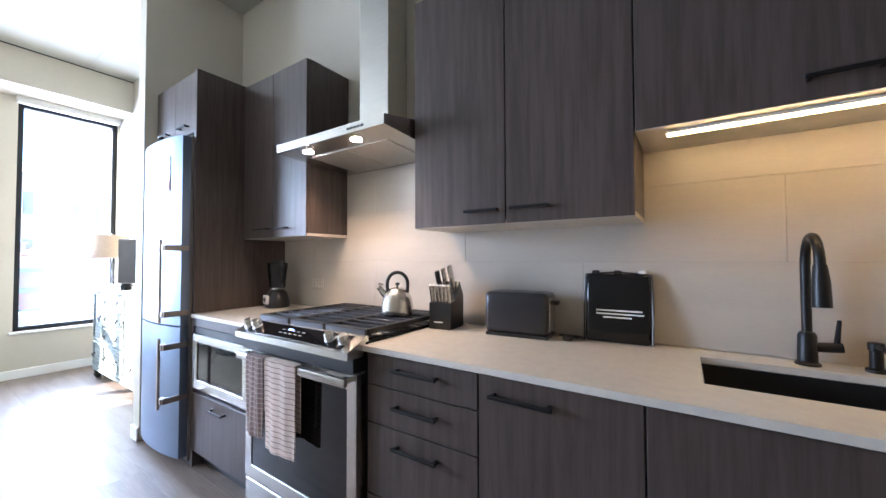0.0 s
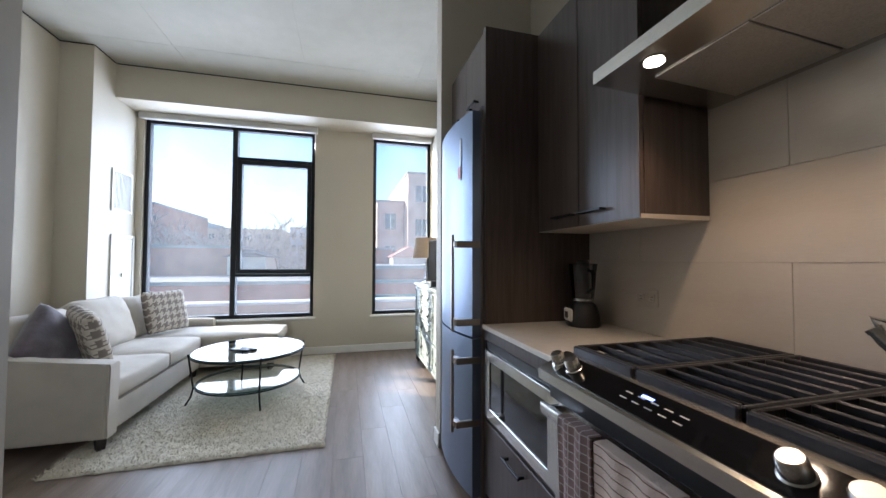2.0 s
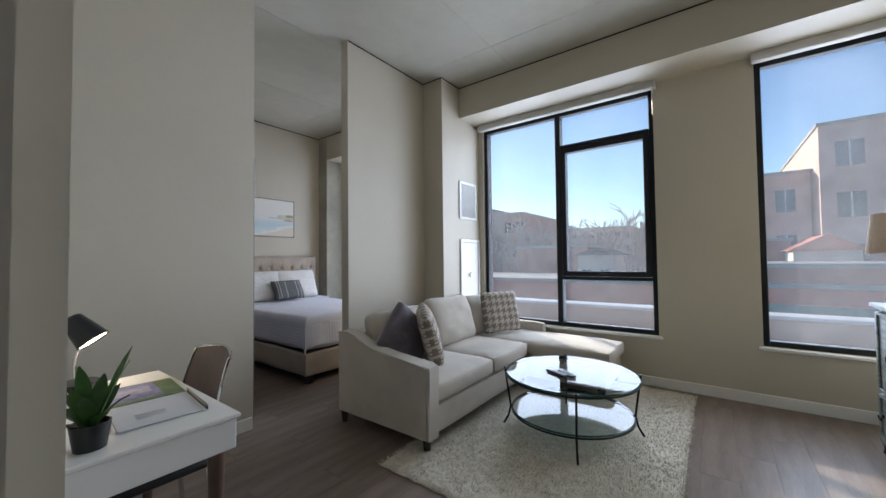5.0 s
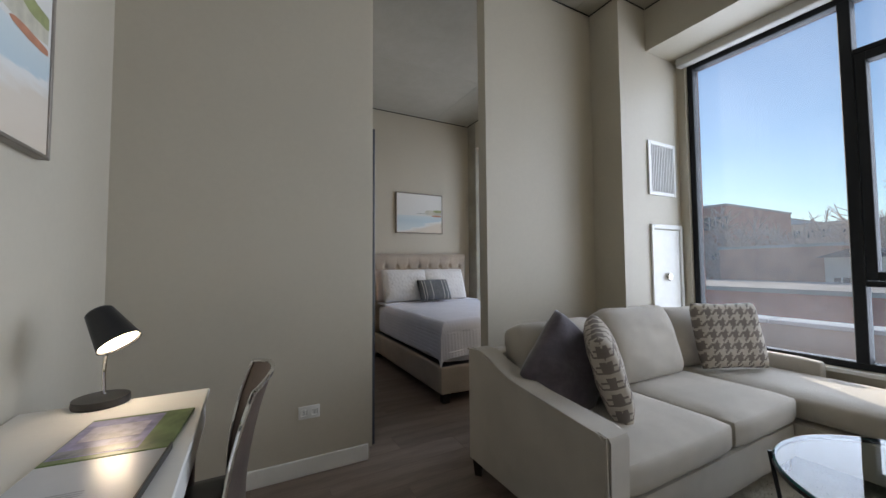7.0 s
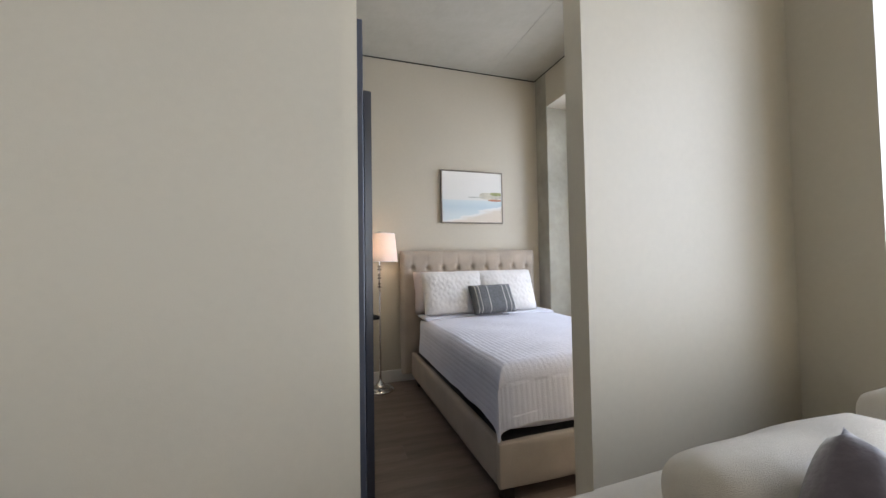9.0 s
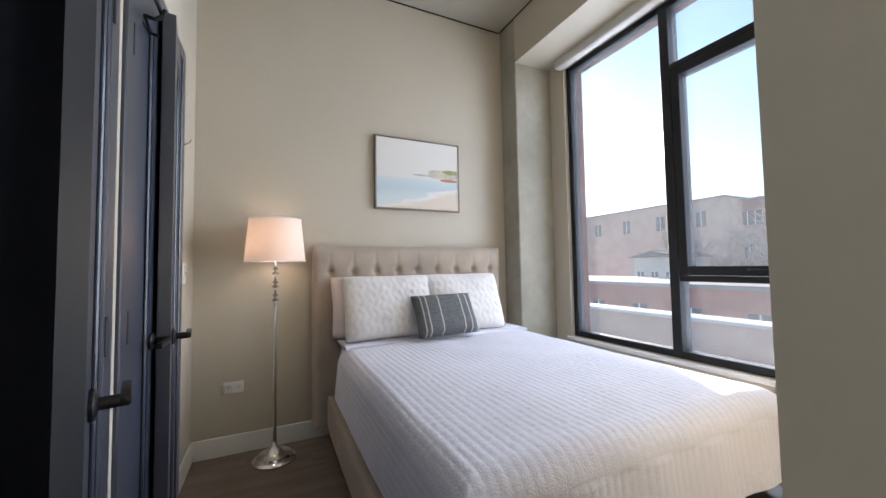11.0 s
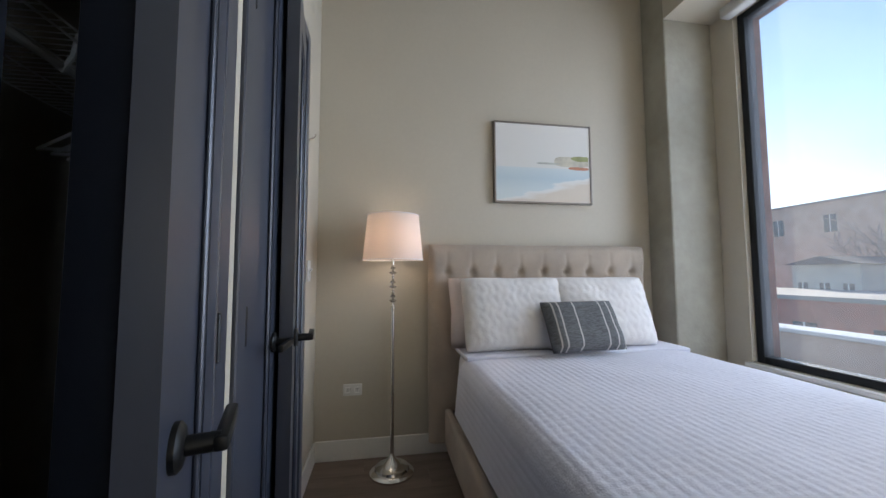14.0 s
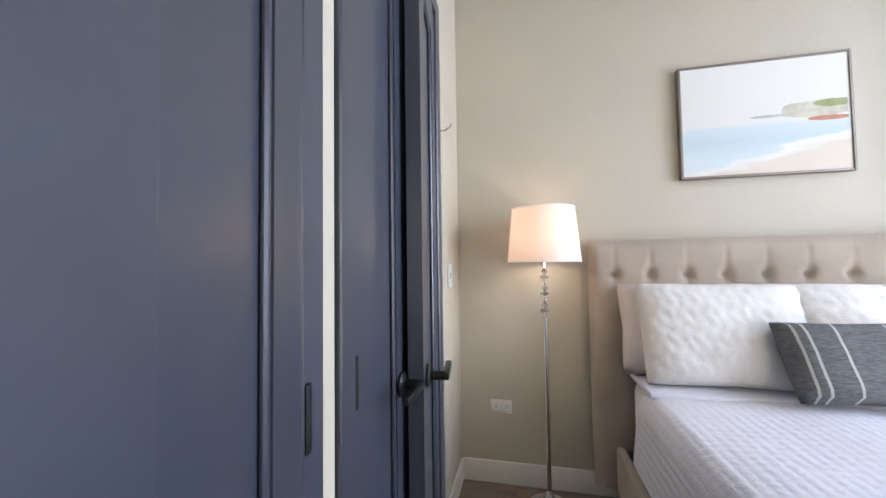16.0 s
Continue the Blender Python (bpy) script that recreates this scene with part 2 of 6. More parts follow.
def pillow_box(x0, x1, y0, y1, z0, z1, r=0.05, swell=0.03, seed=0, cuts=7):
    """A boxy upholstered block with rounded edges and a slight swell."""
    bm = bmesh.new()
    bmesh.ops.create_cube(bm, size=1.0)
    bmesh.ops.subdivide_edges(bm, edges=bm.edges, cuts=cuts, use_grid_fill=True)
    w, d, h = x1 - x0, y1 - y0, z1 - z0
    for v in bm.verts:
        p = Vector((v.co.x * w, v.co.y * d, v.co.z * h))
        q = Vector([max(-s / 2 + r, min(s / 2 - r, c)) for c, s in zip(p, (w, d, h))])
        off = p - q
        if off.length > 1e-6:
            p = q + off.normalized() * r
        u, t, k = v.co.x * 2, v.co.y * 2, v.co.z * 2
        n = noise.noise(Vector((u * 1.3 + seed * 5, t * 1.3, k))) * 0.35 + 1
        if abs(v.co.z) > 0.49:
            p.z += math.copysign(swell * (1 - u * u) * (1 - t * t) * n, k)
        if abs(v.co.y) > 0.49:
            p.y += math.copysign(swell * 0.5 * (1 - u * u) * (1 - k * k) * n, t)
        if abs(v.co.x) > 0.49:
            p.x += math.copysign(swell * 0.5 * (1 - t * t) * (1 - k * k) * n, u)
        v.co = p + Vector(((x0 + x1) / 2, (y0 + y1) / 2, (z0 + z1) / 2))
    return bm


def mesh_of(name, bm, mat, smooth=None):
    bmesh.ops.recalc_face_normals(bm, faces=bm.faces)
    me = bpy.data.meshes.new(name)
    bm.to_mesh(me)
    bm.free()
    for m in (mat if isinstance(mat, (list, tuple)) else [mat]):
        me.materials.append(m)
    if smooth is not None:
        me.shade_smooth()
        if smooth:
            me.set_sharp_from_angle(angle=radians(smooth))
    return me


def part(name, bm, mat, parent=None, label="", smooth=35):
    ob = new(name, mesh_of(name, bm, mat, smooth))
    if parent is not None:
        ob.parent = parent
    if label:
        ob["label"] = label
    return ob


def thing(name, label, category, group="", at=None):
    ob = new(name)
    if at is not None:
        ob.matrix_basis = at
    return tagged(ob, label, category, group)


def solid(name, bm, mat, label, category, group="", smooth=35):
    return tagged(part(name, bm, mat, None, "", smooth), label, category, group)


def structure(name, bm, mat, label, category="wall", smooth=None):
    return tagged(part(name, bm, mat, None, "", smooth), label, category, kind="structure")


def wall_x(x0, x1, y0, y1, z0, z1, holes=()):
    """A wall whose faces look along x, with openings (y0, y1, z0, z1) cut through it."""
    bm = bmesh.new()
    ys = sorted({y0, y1, *[h[0] for h in holes], *[h[1] for h in holes]})
    for a, b in zip(ys, ys[1:]):
        cuts = sorted([(h[2], h[3]) for h in holes if h[0] <= a + 1e-6 and h[1] >= b - 1e-6])
        z = z0
        for lo, hi in cuts:
            if lo > z:
                add_box(bm, x0, x1, a, b, z, lo)
            z = hi
        if z < z1:
            add_box(bm, x0, x1, a, b, z, z1)
    bmesh.ops.remove_doubles(bm, verts=bm.verts, dist=1e-5)
    return bm

# ---- structure ----
CEIL = 3.34
XF = -6.32      # inner face of the facade
YB = -5.13      # headboard wall
YK = 1.50       # kitchen wall
YL = 1.40       # living-room wall behind the dresser
WIN_A, WIN_B, WIN_C = (-2.12, -0.19, 0.49, 2.92), (0.57, 1.385, 0.49, 2.92), (-4.74, -2.96, 0.57, 2.89)

structure("floor", box(-6.45, 2.4, -5.3, 1.7, -0.20, -0.006), SUBFLOOR, "dark joints under grey-brown wood-look floor planks", "floor")
structure("wall_facade", wall_x(XF - 0.14, XF, YB, YL, 0, CEIL, (WIN_A, WIN_B, WIN_C)), PAINT, "greige painted window wall with three tall openings")
structure("wall_north", box(-6.46, -3.42, YB - 0.15, YB, 0, CEIL), PAINT, "greige painted wall behind the bed")
structure("wall_living", box(-6.46, -3.72, YL, YL + 0.16, 0, CEIL), PAINT, "greige painted wall behind the dresser")
structure("wall_kitchen", box(-3.60, 2.4, YK, YK + 0.15, 0, CEIL), PAINT, "greige painted kitchen wall above the tiles")
structure("wall_fin", box(-3.72, -3.60, 0.832, YK + 0.15, 0, CEIL), PAINT, "greige painted short wall beside the refrigerator")
structure("wall_hall", box(-2.285, 2.4, -0.61, -0.49, 0, CEIL), PAINT, "greige painted wall opposite the kitchen")
structure("wall_nook", box(-2.355, -2.21, -2.68, -0.61, 0, CEIL), PAINT, "greige painted wall behind the desk")
structure("wall_nook_far", box(-3.60, -2.355, -2.68, -2.56, 0, CEIL), PAINT, "greige painted wall between desk and bedroom")
structure("wall_east", box(2.25, 2.4, -0.49, YK, 0, CEIL), PAINT, "plain painted wall closing the kitchen")
structure("wall_partition", box(-5.53, -4.42, -2.56, -2.465, 0, CEIL), PAINT, "greige painted partition behind the sofa")
structure("column_sofa", box(XF, -5.53, -2.556, -2.19, 0, CEIL), PAINT, "boxed-in painted column beside the window", "column")
structure("pier_bedroom", box(XF, -6.17, -2.94, -2.556, 0, CEIL), PAINT, "painted pier beside the bedroom window", "column")
structure("column_bedroom", box(XF, -5.93, YB, -4.905, 0, CEIL, 0.012, 2), COLUMN, "bare stained concrete column in the bedroom corner", "column")
structure("beam_living", box(XF, -5.88, -2.19, YL, 2.97, CEIL - 0.012), PAINT, "painted beam over the living-room windows", "beam")
structure("beam_bedroom", box(XF, -5.93, -4.905, -2.92, 2.94, CEIL - 0.012), PAINT, "painted beam over the bedroom window", "beam")
structure("wall_closet", wall_x(-3.66, -3.45, -4.225, -2.70, 0, CEIL, ((-3.497, -2.715, 0, 2.10), (-4.225, -3.545, 0, 2.10))), PAINT, "greige painted closet wall with dark door frames")
structure("wall_closet_corner", box(-3.57, -3.45, YB, -4.225, 0, CEIL), PAINT, "greige painted wall beside the closet doors")
structure("closet_back", box(-2.70, -2.58, YB, -2.68, 0, CEIL), PAINT, "plain painted closet back wall")
structure("closet_end", box(-3.45, -2.58, YB - 0.15, YB, 0, CEIL), PAINT, "plain painted closet end wall")
bm = empty_bm()
add_box(bm, -6.46, 2.4, YB - 0.15, YK + 0.15, CEIL + 0.004, CEIL + 0.25)
xs = [-6.46, -5.35, -2.9, -0.45, 2.4]
ys = [YB, -3.9, -2.68, -1.45, -0.23, 1.0, YK + 0.15]
for a, b in zip(xs, xs[1:]):
    for c, d in zip(ys, ys[1:]):
        add_box(bm, a + 0.002, b - 0.002, c + 0.002, d - 0.002, CEIL, CEIL + 0.003)
structure("ceiling", bm, CONCRETE, "raw board-marked concrete ceiling slab", "ceiling")

# solid dark strips whose colour gives the shade of the gap under the slab
JOINT_SHADE = material("joint_shade_dark", (0.03, 0.028, 0.025), 0.9)
for x0, x1, y0, y1 in ((-5.879, -5.876, -2.18, YL), (-5.53, -4.422, -2.464, -2.461), (-5.529, -5.526, -2.46, -2.19), (-5.875, -5.53, -2.189, -2.186), (-5.92, -3.58, YB + 0.001, YB + 0.004), (-3.60, -2.36, -2.559, -2.556), (-5.929, -5.926, -4.90, -2.94), (-5.928, -5.924, YB + 0.004, -4.906), (-5.92, -4.43, -2.564, -2.561)):
    structure("trim_joint", box(x0, x1, y0, y1, CEIL - 0.013, CEIL - 0.0005), JOINT_SHADE, "dark strip painted as the shade of the joint below the concrete slab", "trim")

# outer brick skin, with the same openings
structure("facade_brick", wall_x(XF - 0.22, XF - 0.145, YB - 0.3, YL + 0.4, -0.6, CEIL + 0.25, (WIN_A, WIN_B, WIN_C)), BRICK, "red-brown brick outer face of the window wall")


def bar(y0, y1, z0, z1, x0=XF - 0.115, x1=XF - 0.035):
    return box(x0, x1, y0, y1, z0, z1, 0.004)


def window(name, w, mullion, transoms, label, handle=True):
    """A black aluminium window: outer frame, mullion, an opening sash between two transoms, fixed panes."""
    y0, y1, z0, z1 = w
    ob = tagged(new(name), label, "window", kind="structure")
    f = 0.045
    part("frame_jamb", bar(y0, y0 + f, z0, z1), FRAME, ob)
    part("frame_jamb", bar(y1 - f, y1, z0, z1), FRAME, ob)
    part("frame_rail", bar(y0 + f, y1 - f, z0, z0 + f), FRAME, ob)
    part("frame_rail", bar(y0 + f, y1 - f, z1 - f, z1), FRAME, ob)
    spans = [(y0 + f, y1 - f, z0 + f, z1 - f)]
    if mullion:
        part("mullion", bar(mullion - 0.03, mullion + 0.03, z0 + f, z1 - f, XF - 0.12, XF - 0.015), FRAME, ob)
        lo, hi = transoms
        part("transom", bar(mullion + 0.03, y1 - f, lo - 0.03, lo + 0.005, XF - 0.118, XF - 0.02), FRAME, ob)
        part("transom", bar(mullion + 0.03, y1 - f, hi, hi + 0.035, XF - 0.118, XF - 0.02), FRAME, ob)
        s = empty_bm()
        a, b, c, d = mullion + 0.034, y1 - f - 0.004, lo + 0.009, hi - 0.004
        for q in ((a, a + 0.05, c, d), (b - 0.05, b, c, d), (a + 0.05, b - 0.05, c, c + 0.055), (a + 0.05, b - 0.05, d - 0.055, d)):
            add_box(s, XF - 0.105, XF - 0.018, q[0], q[1], q[2], q[3], 0.004)
        sash = part("sash", s, FRAME, ob, "black opening sash")
        m = (a + b) / 2
        h = empty_bm()
        add_box(h, XF - 0.018, XF - 0.004, m - 0.045, m + 0.015, c + 0.018, c + 0.042, 0.004)
        add_box(h, XF - 0.004, XF + 0.012, m - 0.03, m + 0.10, c + 0.022, c + 0.038, 0.006)
        part("handle", h, BLACKM, sash, "black lever handle")
        spans = [(y0 + f, mullion - 0.03, z0 + f, z1 - f), (mullion + 0.03, y1 - f, z0 + f, lo - 0.03), (a + 0.05, b - 0.05, c + 0.055, d - 0.055), (mullion + 0.03, y1 - f, hi + 0.035, z1 - f)]
    for s in spans:
        g = box(XF - 0.072, XF - 0.066, s[0] - 0.006, s[1] + 0.006, s[2] - 0.006, s[3] + 0.006)
        for fc in g.faces:
            fc.material_index = 0 if fc.calc_center_median().x > XF - 0.0665 else 1
        p = part("pane", g, (PANE, CLEAR), ob, "clear glass pane", None)
        p.visible_shadow = False
    return ob


window("window_1", WIN_A, -1.15, (1.045, 2.50), "tall black-framed window with an opening sash")
window("window_2", WIN_B, None, None, "narrow tall black-framed fixed window")
window("window_3", WIN_C, -3.86, (1.085, 2.42), "tall black-framed bedroom window with an opening sash")


def sill(name, y0, y1, z):
    structure(name, box(XF - 0.03, XF + 0.03, y0 - 0.03, y1 + 0.03, z - 0.028, z - 0.002, 0.004), TRIM, "thin white painted window sill", "sill", 35)


sill("window_sill", WIN_A[0], WIN_A[1], WIN_A[2])
sill("window_sill", WIN_B[0], WIN_B[1], WIN_B[2])
sill("window_sill", WIN_C[0], WIN_C[1], WIN_C[2])


def roller_blind(y0, y1, z, drop):
    ob = thing("roller_blind", "rolled-up off-white roller blind above the window", "blind", "roller blinds")
    part("cassette", box(XF + 0.004, XF + 0.085, y0, y1, z - 0.075, z, 0.012, 3), BLIND, ob)
    if drop:
        part("side_bracket", box(XF + 0.01, XF + 0.08, y1 + 0.001, y1 + 0.012, z - 0.08, z - 0.002, 0.003), WHITE, ob)
        part("bead_chain", tube([(XF + 0.05, y1 - 0.02, z - 0.07), (XF + 0.055, y1 - 0.02, z - 0.33), (XF + 0.045, y1 - 0.012, z - 0.07)], 0.003, 6), WHITE, ob)


BLIND = material("off_white_blind_fabric", (0.55, 0.54, 0.51), 0.8, vary=0.04)
roller_blind(-2.15, -0.17, 2.972, True)
roller_blind(0.55, 1.39, 2.972, False)
roller_blind(-4.76, -2.94, 2.942, False)


def skirting(name, x0, x1, y0, y1, high=0.095):
    structure(name, box(x0, x1, y0, y1, 0, high, 0.004), TRIM, "white painted baseboard", "baseboard", 35)


T = 0.014
skirting("baseboard", XF + 0.001, XF + T, -2.19, YL - 0.001)
skirting("baseboard", -5.93, -3.58, YB + 0.001, YB + T, 0.122)
skirting("baseboard", -6.3, -3.73, YL - T, YL - 0.001)
skirting("baseboard", -3.59, -2.37, -2.559, -2.56 + T)
skirting("baseboard", -2.369, -2.356, -2.545, -0.62)
skirting("baseboard", -2.28, 2.24, -0.489, -0.49 + T)
skirting("baseboard", -3.734, -3.721, 0.85, YL - 0.015)
skirting("baseboard", -3.72, -3.602, 0.818, 0.831)
skirting("baseboard", -5.52, -4.422, -2.464, -2.45)
skirting("baseboard", -5.52, -4.422, -2.575, -2.561)
skirting("baseboard", -3.584, -3.571, YB + 0.015, -4.23, 0.122)
skirting("baseboard", XF + 0.001, XF + T, -4.9, -2.93)


def outlet(x, y, z, facing, w=0.115, h=0.072, name="wall_outlet", label="white double wall socket", plugs=2):
    """A wall plate: facing '+y', '-x' or '+x' is the way it looks; w runs along the wall."""
    ob = thing(name, label, "outlet" if name == "wall_outlet" else "switch", "", {"+y": pose(x, y, z), "-x": pose(x, y, z, 0, 0, 90), "+x": pose(x, y, z, 0, 0, -90), "-y": pose(x, y, z, 0, 0, 180)}[facing])
    part("plate", box(-w / 2, w / 2, 0.0005, 0.007, -h / 2, h / 2, 0.003, 2), WHITE, ob)
    if name == "wall_outlet":
        for k in (-1, 1):
            s = part("socket", box(k * w / 4 - 0.017, k * w / 4 + 0.017, 0.0072, 0.009, -0.017, 0.017, 0.004), WHITE, ob)
            for q in (-0.006, 0.006):
                part("slot", box(k * w / 4 - 0.006, k * w / 4 + 0.006, 0.0091, 0.0096, q - 0.0012, q + 0.0012), BLACKP, s)
    else:
        part("toggle_slot", box(-0.006, 0.006, 0.0066, 0.0078, -0.013, 0.013), BLACKP, ob)
        t_ = part("toggle", box(-0.005, 0.005, 0.0, 0.018, -0.005, 0.005, 0.002), WHITE, ob)
        t_.matrix_basis = pose(0, 0.006, 0.002, 24)
        for z_ in (-0.03, 0.03):
            part("screw", lathe([(0.003, 0.0), (0.0025, 0.001), (0, 0.0012)], n=10), STEEL, ob).matrix_basis = pose(0, 0.007, z_, -90)
    return ob


outlet(-3.80, YB, 0.42, "+y")
outlet(-3.25, -2.56, 0.345, "+y")
outlet(-6.319 + 0.0, -3.10, 0.42, "+x")
outlet(-4.80, -2.56, 1.22, "-y", 0.075, 0.118, "light_switch", "white toggle light switch on the partition")
outlet(-2.15, -0.49, 1.232, "+y", 0.075, 0.118, "light_switch", "white toggle light switch on the hall wall")
for o in outlet(-2.56, YK - 0.0105, 1.07, "-y", label="cream double socket on the backsplash").children:
    o.data.materials[0] = TILE
outlet(-3.57, -4.86, 1.16, "-x", 0.075, 0.118, "light_switch", "white toggle light switch beside the closet")

# vent grille and access panel on the boxed column
gr = thing("return_air_grille", "white metal air grille with fine upright louvres", "vent")
YV = -2.19
b = empty_bm()
for q in ((-6.235, -6.205, 1.745, 2.205), (-5.885, -5.855, 1.745, 2.205), (-6.205, -5.885, 1.745, 1.775), (-6.205, -5.885, 2.175, 2.205)):
    add_box(b, q[0], q[1], YV, YV + 0.014, q[2], q[3], 0.003)
part("frame", b, WHITE, gr)
part("backing", box(-6.205, -5.885, YV + 0.0005, YV + 0.002, 1.775, 2.175), BLACKP, gr)
for i in range(14):
    xx = -6.197 + i * 0.0231
    part("louvre", box(xx, xx + 0.008, YV + 0.003, YV + 0.011, 1.775, 2.175), WHITE, gr, "", None)
ap = thing("access_panel", "white painted access door with a round knob", "panel")
b = empty_bm()
for q in ((-6.30, -6.262, 0.35, 1.50), (-5.90, -5.862, 0.35, 1.50), (-6.262, -5.90, 1.462, 1.50)):
    add_box(b, q[0], q[1], YV, YV + 0.018, q[2], q[3], 0.004)
part("casing", b, TRIM, ap)
pd = part("door", box(-6.255, -5.907, YV + 0.0005, YV + 0.010, 0.36, 1.455, 0.003), TRIM, ap)
b = empty_bm()
add_lathe(b, [(0.014, 0.0), (0.014, 0.008), (0.03, 0.012), (0.034, 0.02), (0.028, 0.027), (0.0, 0.029)], n=18, turn=pose(0, 0, 0, -90))
bmesh.ops.translate(b, vec=(-6.069, YV + 0.0102, 1.058), verts=b.verts)
part("knob", b, STEEL, pd, "satin round knob")

# ---- kitchen ----
YC = 0.89       # door faces of the base units
YU = 1.186      # door faces of the wall units


def pull(parent, x, y, z, w=0.16, fat=0.006):
    """A slim black bar handle on two feet, along x, in front of a face that looks to -y."""
    b = empty_bm()
    add_box(b, x - w / 2, x + w / 2, y - 0.032, y - 0.022, z - fat, z + fat, 0.002)
    for s in (-1, 1):
        add_box(b, x + s * (w / 2 - 0.012) - 0.005, x + s * (w / 2 - 0.012) + 0.005, y - 0.0225, y, z - 0.005, z + 0.005)
    part("handle", b, BLACKM, parent, "slim black bar handle")


def base_unit(x0, x1, fronts, label, ztop=0.892):
    """fronts: rows (z0, z1, handle z) of drawer or door faces."""
    ob = thing("base_cabinet", label, "cabinet", "kitchen base cabinets")
    part("body", box(x0 + 0.001, x1 - 0.001, YC + 0.021, YK - 0.002, 0.10, ztop), WOOD, ob)
    part("toe_kick", box(x0 + 0.001, x1 - 0.001, YC + 0.07, YC + 0.085, 0.0, 0.099), BLACKP, ob)
    for z0, z1, zh in fronts:
        f = part("drawer_front" if z1 - z0 < 0.4 else "door", box(x0 + 0.0025, x1 - 0.0025, YC, YC + 0.0195, z0 + 0.002, z1 - 0.002, 0.0015), WOOD, ob)
        if zh:
            pull(f, (x0 + x1) / 2 if z1 - z0 < 0.4 else x0 + 0.14, YC, zh, 0.19)
    return ob


base_unit(-1.485, -1.01, ((0.772, 0.89, 0.845), (0.632, 0.772, 0.715), (0.37, 0.632, 0.575), (0.105, 0.37, 0.31)), "dark wood drawer cabinet with slim black handles")
base_unit(-1.01, -0.56, ((0.105, 0.89, 0.835),), "dark wood base cabinet with one tall door")
base_unit(-0.56, 0.35, ((0.105, 0.89, None),), "dark wood sink cabinet under the counter", 0.69)
base_unit(0.35, 1.3, ((0.105, 0.89, 0.835),), "dark wood base cabinet beyond the sink")
base_unit(1.3, 2.24, ((0.105, 0.89, 0.835),), "dark wood base cabinet in the kitchen corner")

# microwave unit
mu = thing("microwave_cabinet", "dark wood cabinet housing a built-in microwave", "cabinet")
for nm, q in (("side_panel", (-2.95, -2.932, YC + 0.02, YK - 0.002, 0.10, 0.892)), ("side_panel", (-2.298, -2.28, YC + 0.02, YK - 0.002, 0.10, 0.884)), ("bottom_panel", (-2.9315, -2.2985, YC + 0.02, YK - 0.002, 0.10, 0.12)), ("shelf", (-2.9315, -2.2985, YC + 0.02, YK - 0.0205, 0.455, 0.473)), ("back_panel", (-2.9315, -2.2985, YK - 0.02, YK - 0.002, 0.1205, 0.884)), ("top_rail", (-2.95, -2.28, YC, YC + 0.019, 0.842, 0.892))):
    part(nm, box(*q), WOOD, mu)
part("toe_kick", box(-2.95, -2.28, YC + 0.07, YC + 0.085, 0, 0.099), BLACKP, mu)
f = part("drawer_front", box(-2.947, -2.283, YC, YC + 0.0195, 0.105, 0.452, 0.0015), WOOD, mu)
pull(f, -2.62, YC, 0.40, 0.16)
mw = thing("microwave_oven", "built-in stainless microwave with a dark glass door", "microwave")
part("case", box(-2.90, -2.33, YC + 0.03, YK - 0.06, 0.475, 0.83), BLACKP, mw)
b = empty_bm()
for q in ((-2.925, -2.87, 0.485, 0.80), (-2.36, -2.305, 0.485, 0.80), (-2.87, -2.36, 0.485, 0.535), (-2.87, -2.36, 0.755, 0.80)):
    add_box(b, q[0], q[1], YC - 0.012, YC + 0.028, q[2], q[3], 0.002)
part("door_frame", b, STEEL, mw, "brushed steel door frame")
part("door_glass", box(-2.87, -2.36, YC - 0.006, YC + 0.02, 0.535, 0.755), BLACKG, mw, "dark glass door")
part("top_vent", box(-2.925, -2.305, YC + 0.001, YC + 0.03, 0.803, 0.838), BLACKP, mw)


def counter(name, x0, x1, hole=None):
    ob = thing(name, "pale quartz worktop with a thin square edge", "countertop")
    b = empty_bm()
    z0, z1, y0, y1 = 0.894, 0.915, 0.876, YK - 0.001
    if hole:
        hx0, hx1, hy0, hy1 = hole
        for q in ((x0, hx0, y0, y1), (hx1, x1, y0, y1), (hx0, hx1, y0, hy0), (hx0, hx1, hy1, y1)):
            add_box(b, q[0], q[1], q[2], q[3], z0, z1)
        bmesh.ops.remove_doubles(b, verts=b.verts, dist=1e-5)
    else:
        add_box(b, x0, x1, y0, y1, z0, z1, 0.002)
    part("slab", b, QUARTZ, ob, "", None)
    return ob


counter("countertop", -2.952, -2.276)
counter("countertop", -1.494, 2.245, (-0.44, 0.28, 1.06, 1.37))
# sink
sk = thing("kitchen_sink", "black undermount kitchen sink basin", "sink")
b = empty_bm()
add_box(b, -0.445, -0.435, 1.055, 1.375, 0.70, 0.893)
add_box(b, 0.275, 0.285, 1.055, 1.375, 0.70, 0.893)
add_box(b, -0.435, 0.275, 1.055, 1.065, 0.70, 0.893)
add_box(b, -0.435, 0.275, 1.365, 1.375, 0.70, 0.893)
add_box(b, -0.435, 0.275, 1.065, 1.365, 0.695, 0.705)
part("basin", b, BLACKP, sk, "", None)
part("drain", lathe([(0.04, 0.7055), (0.045, 0.708), (0.02, 0.7085)], -0.08, 1.215), STEEL, sk)
fa = thing("kitchen_faucet", "matt black pull-down kitchen faucet with a high arch", "faucet", at=pose(-0.17, 1.435, 0.9155))
part("base", lathe([(0.03, 0), (0.03, 0.006), (0.024, 0.012), (0.022, 0.09), (0.016, 0.10)]), BLACKM, fa)
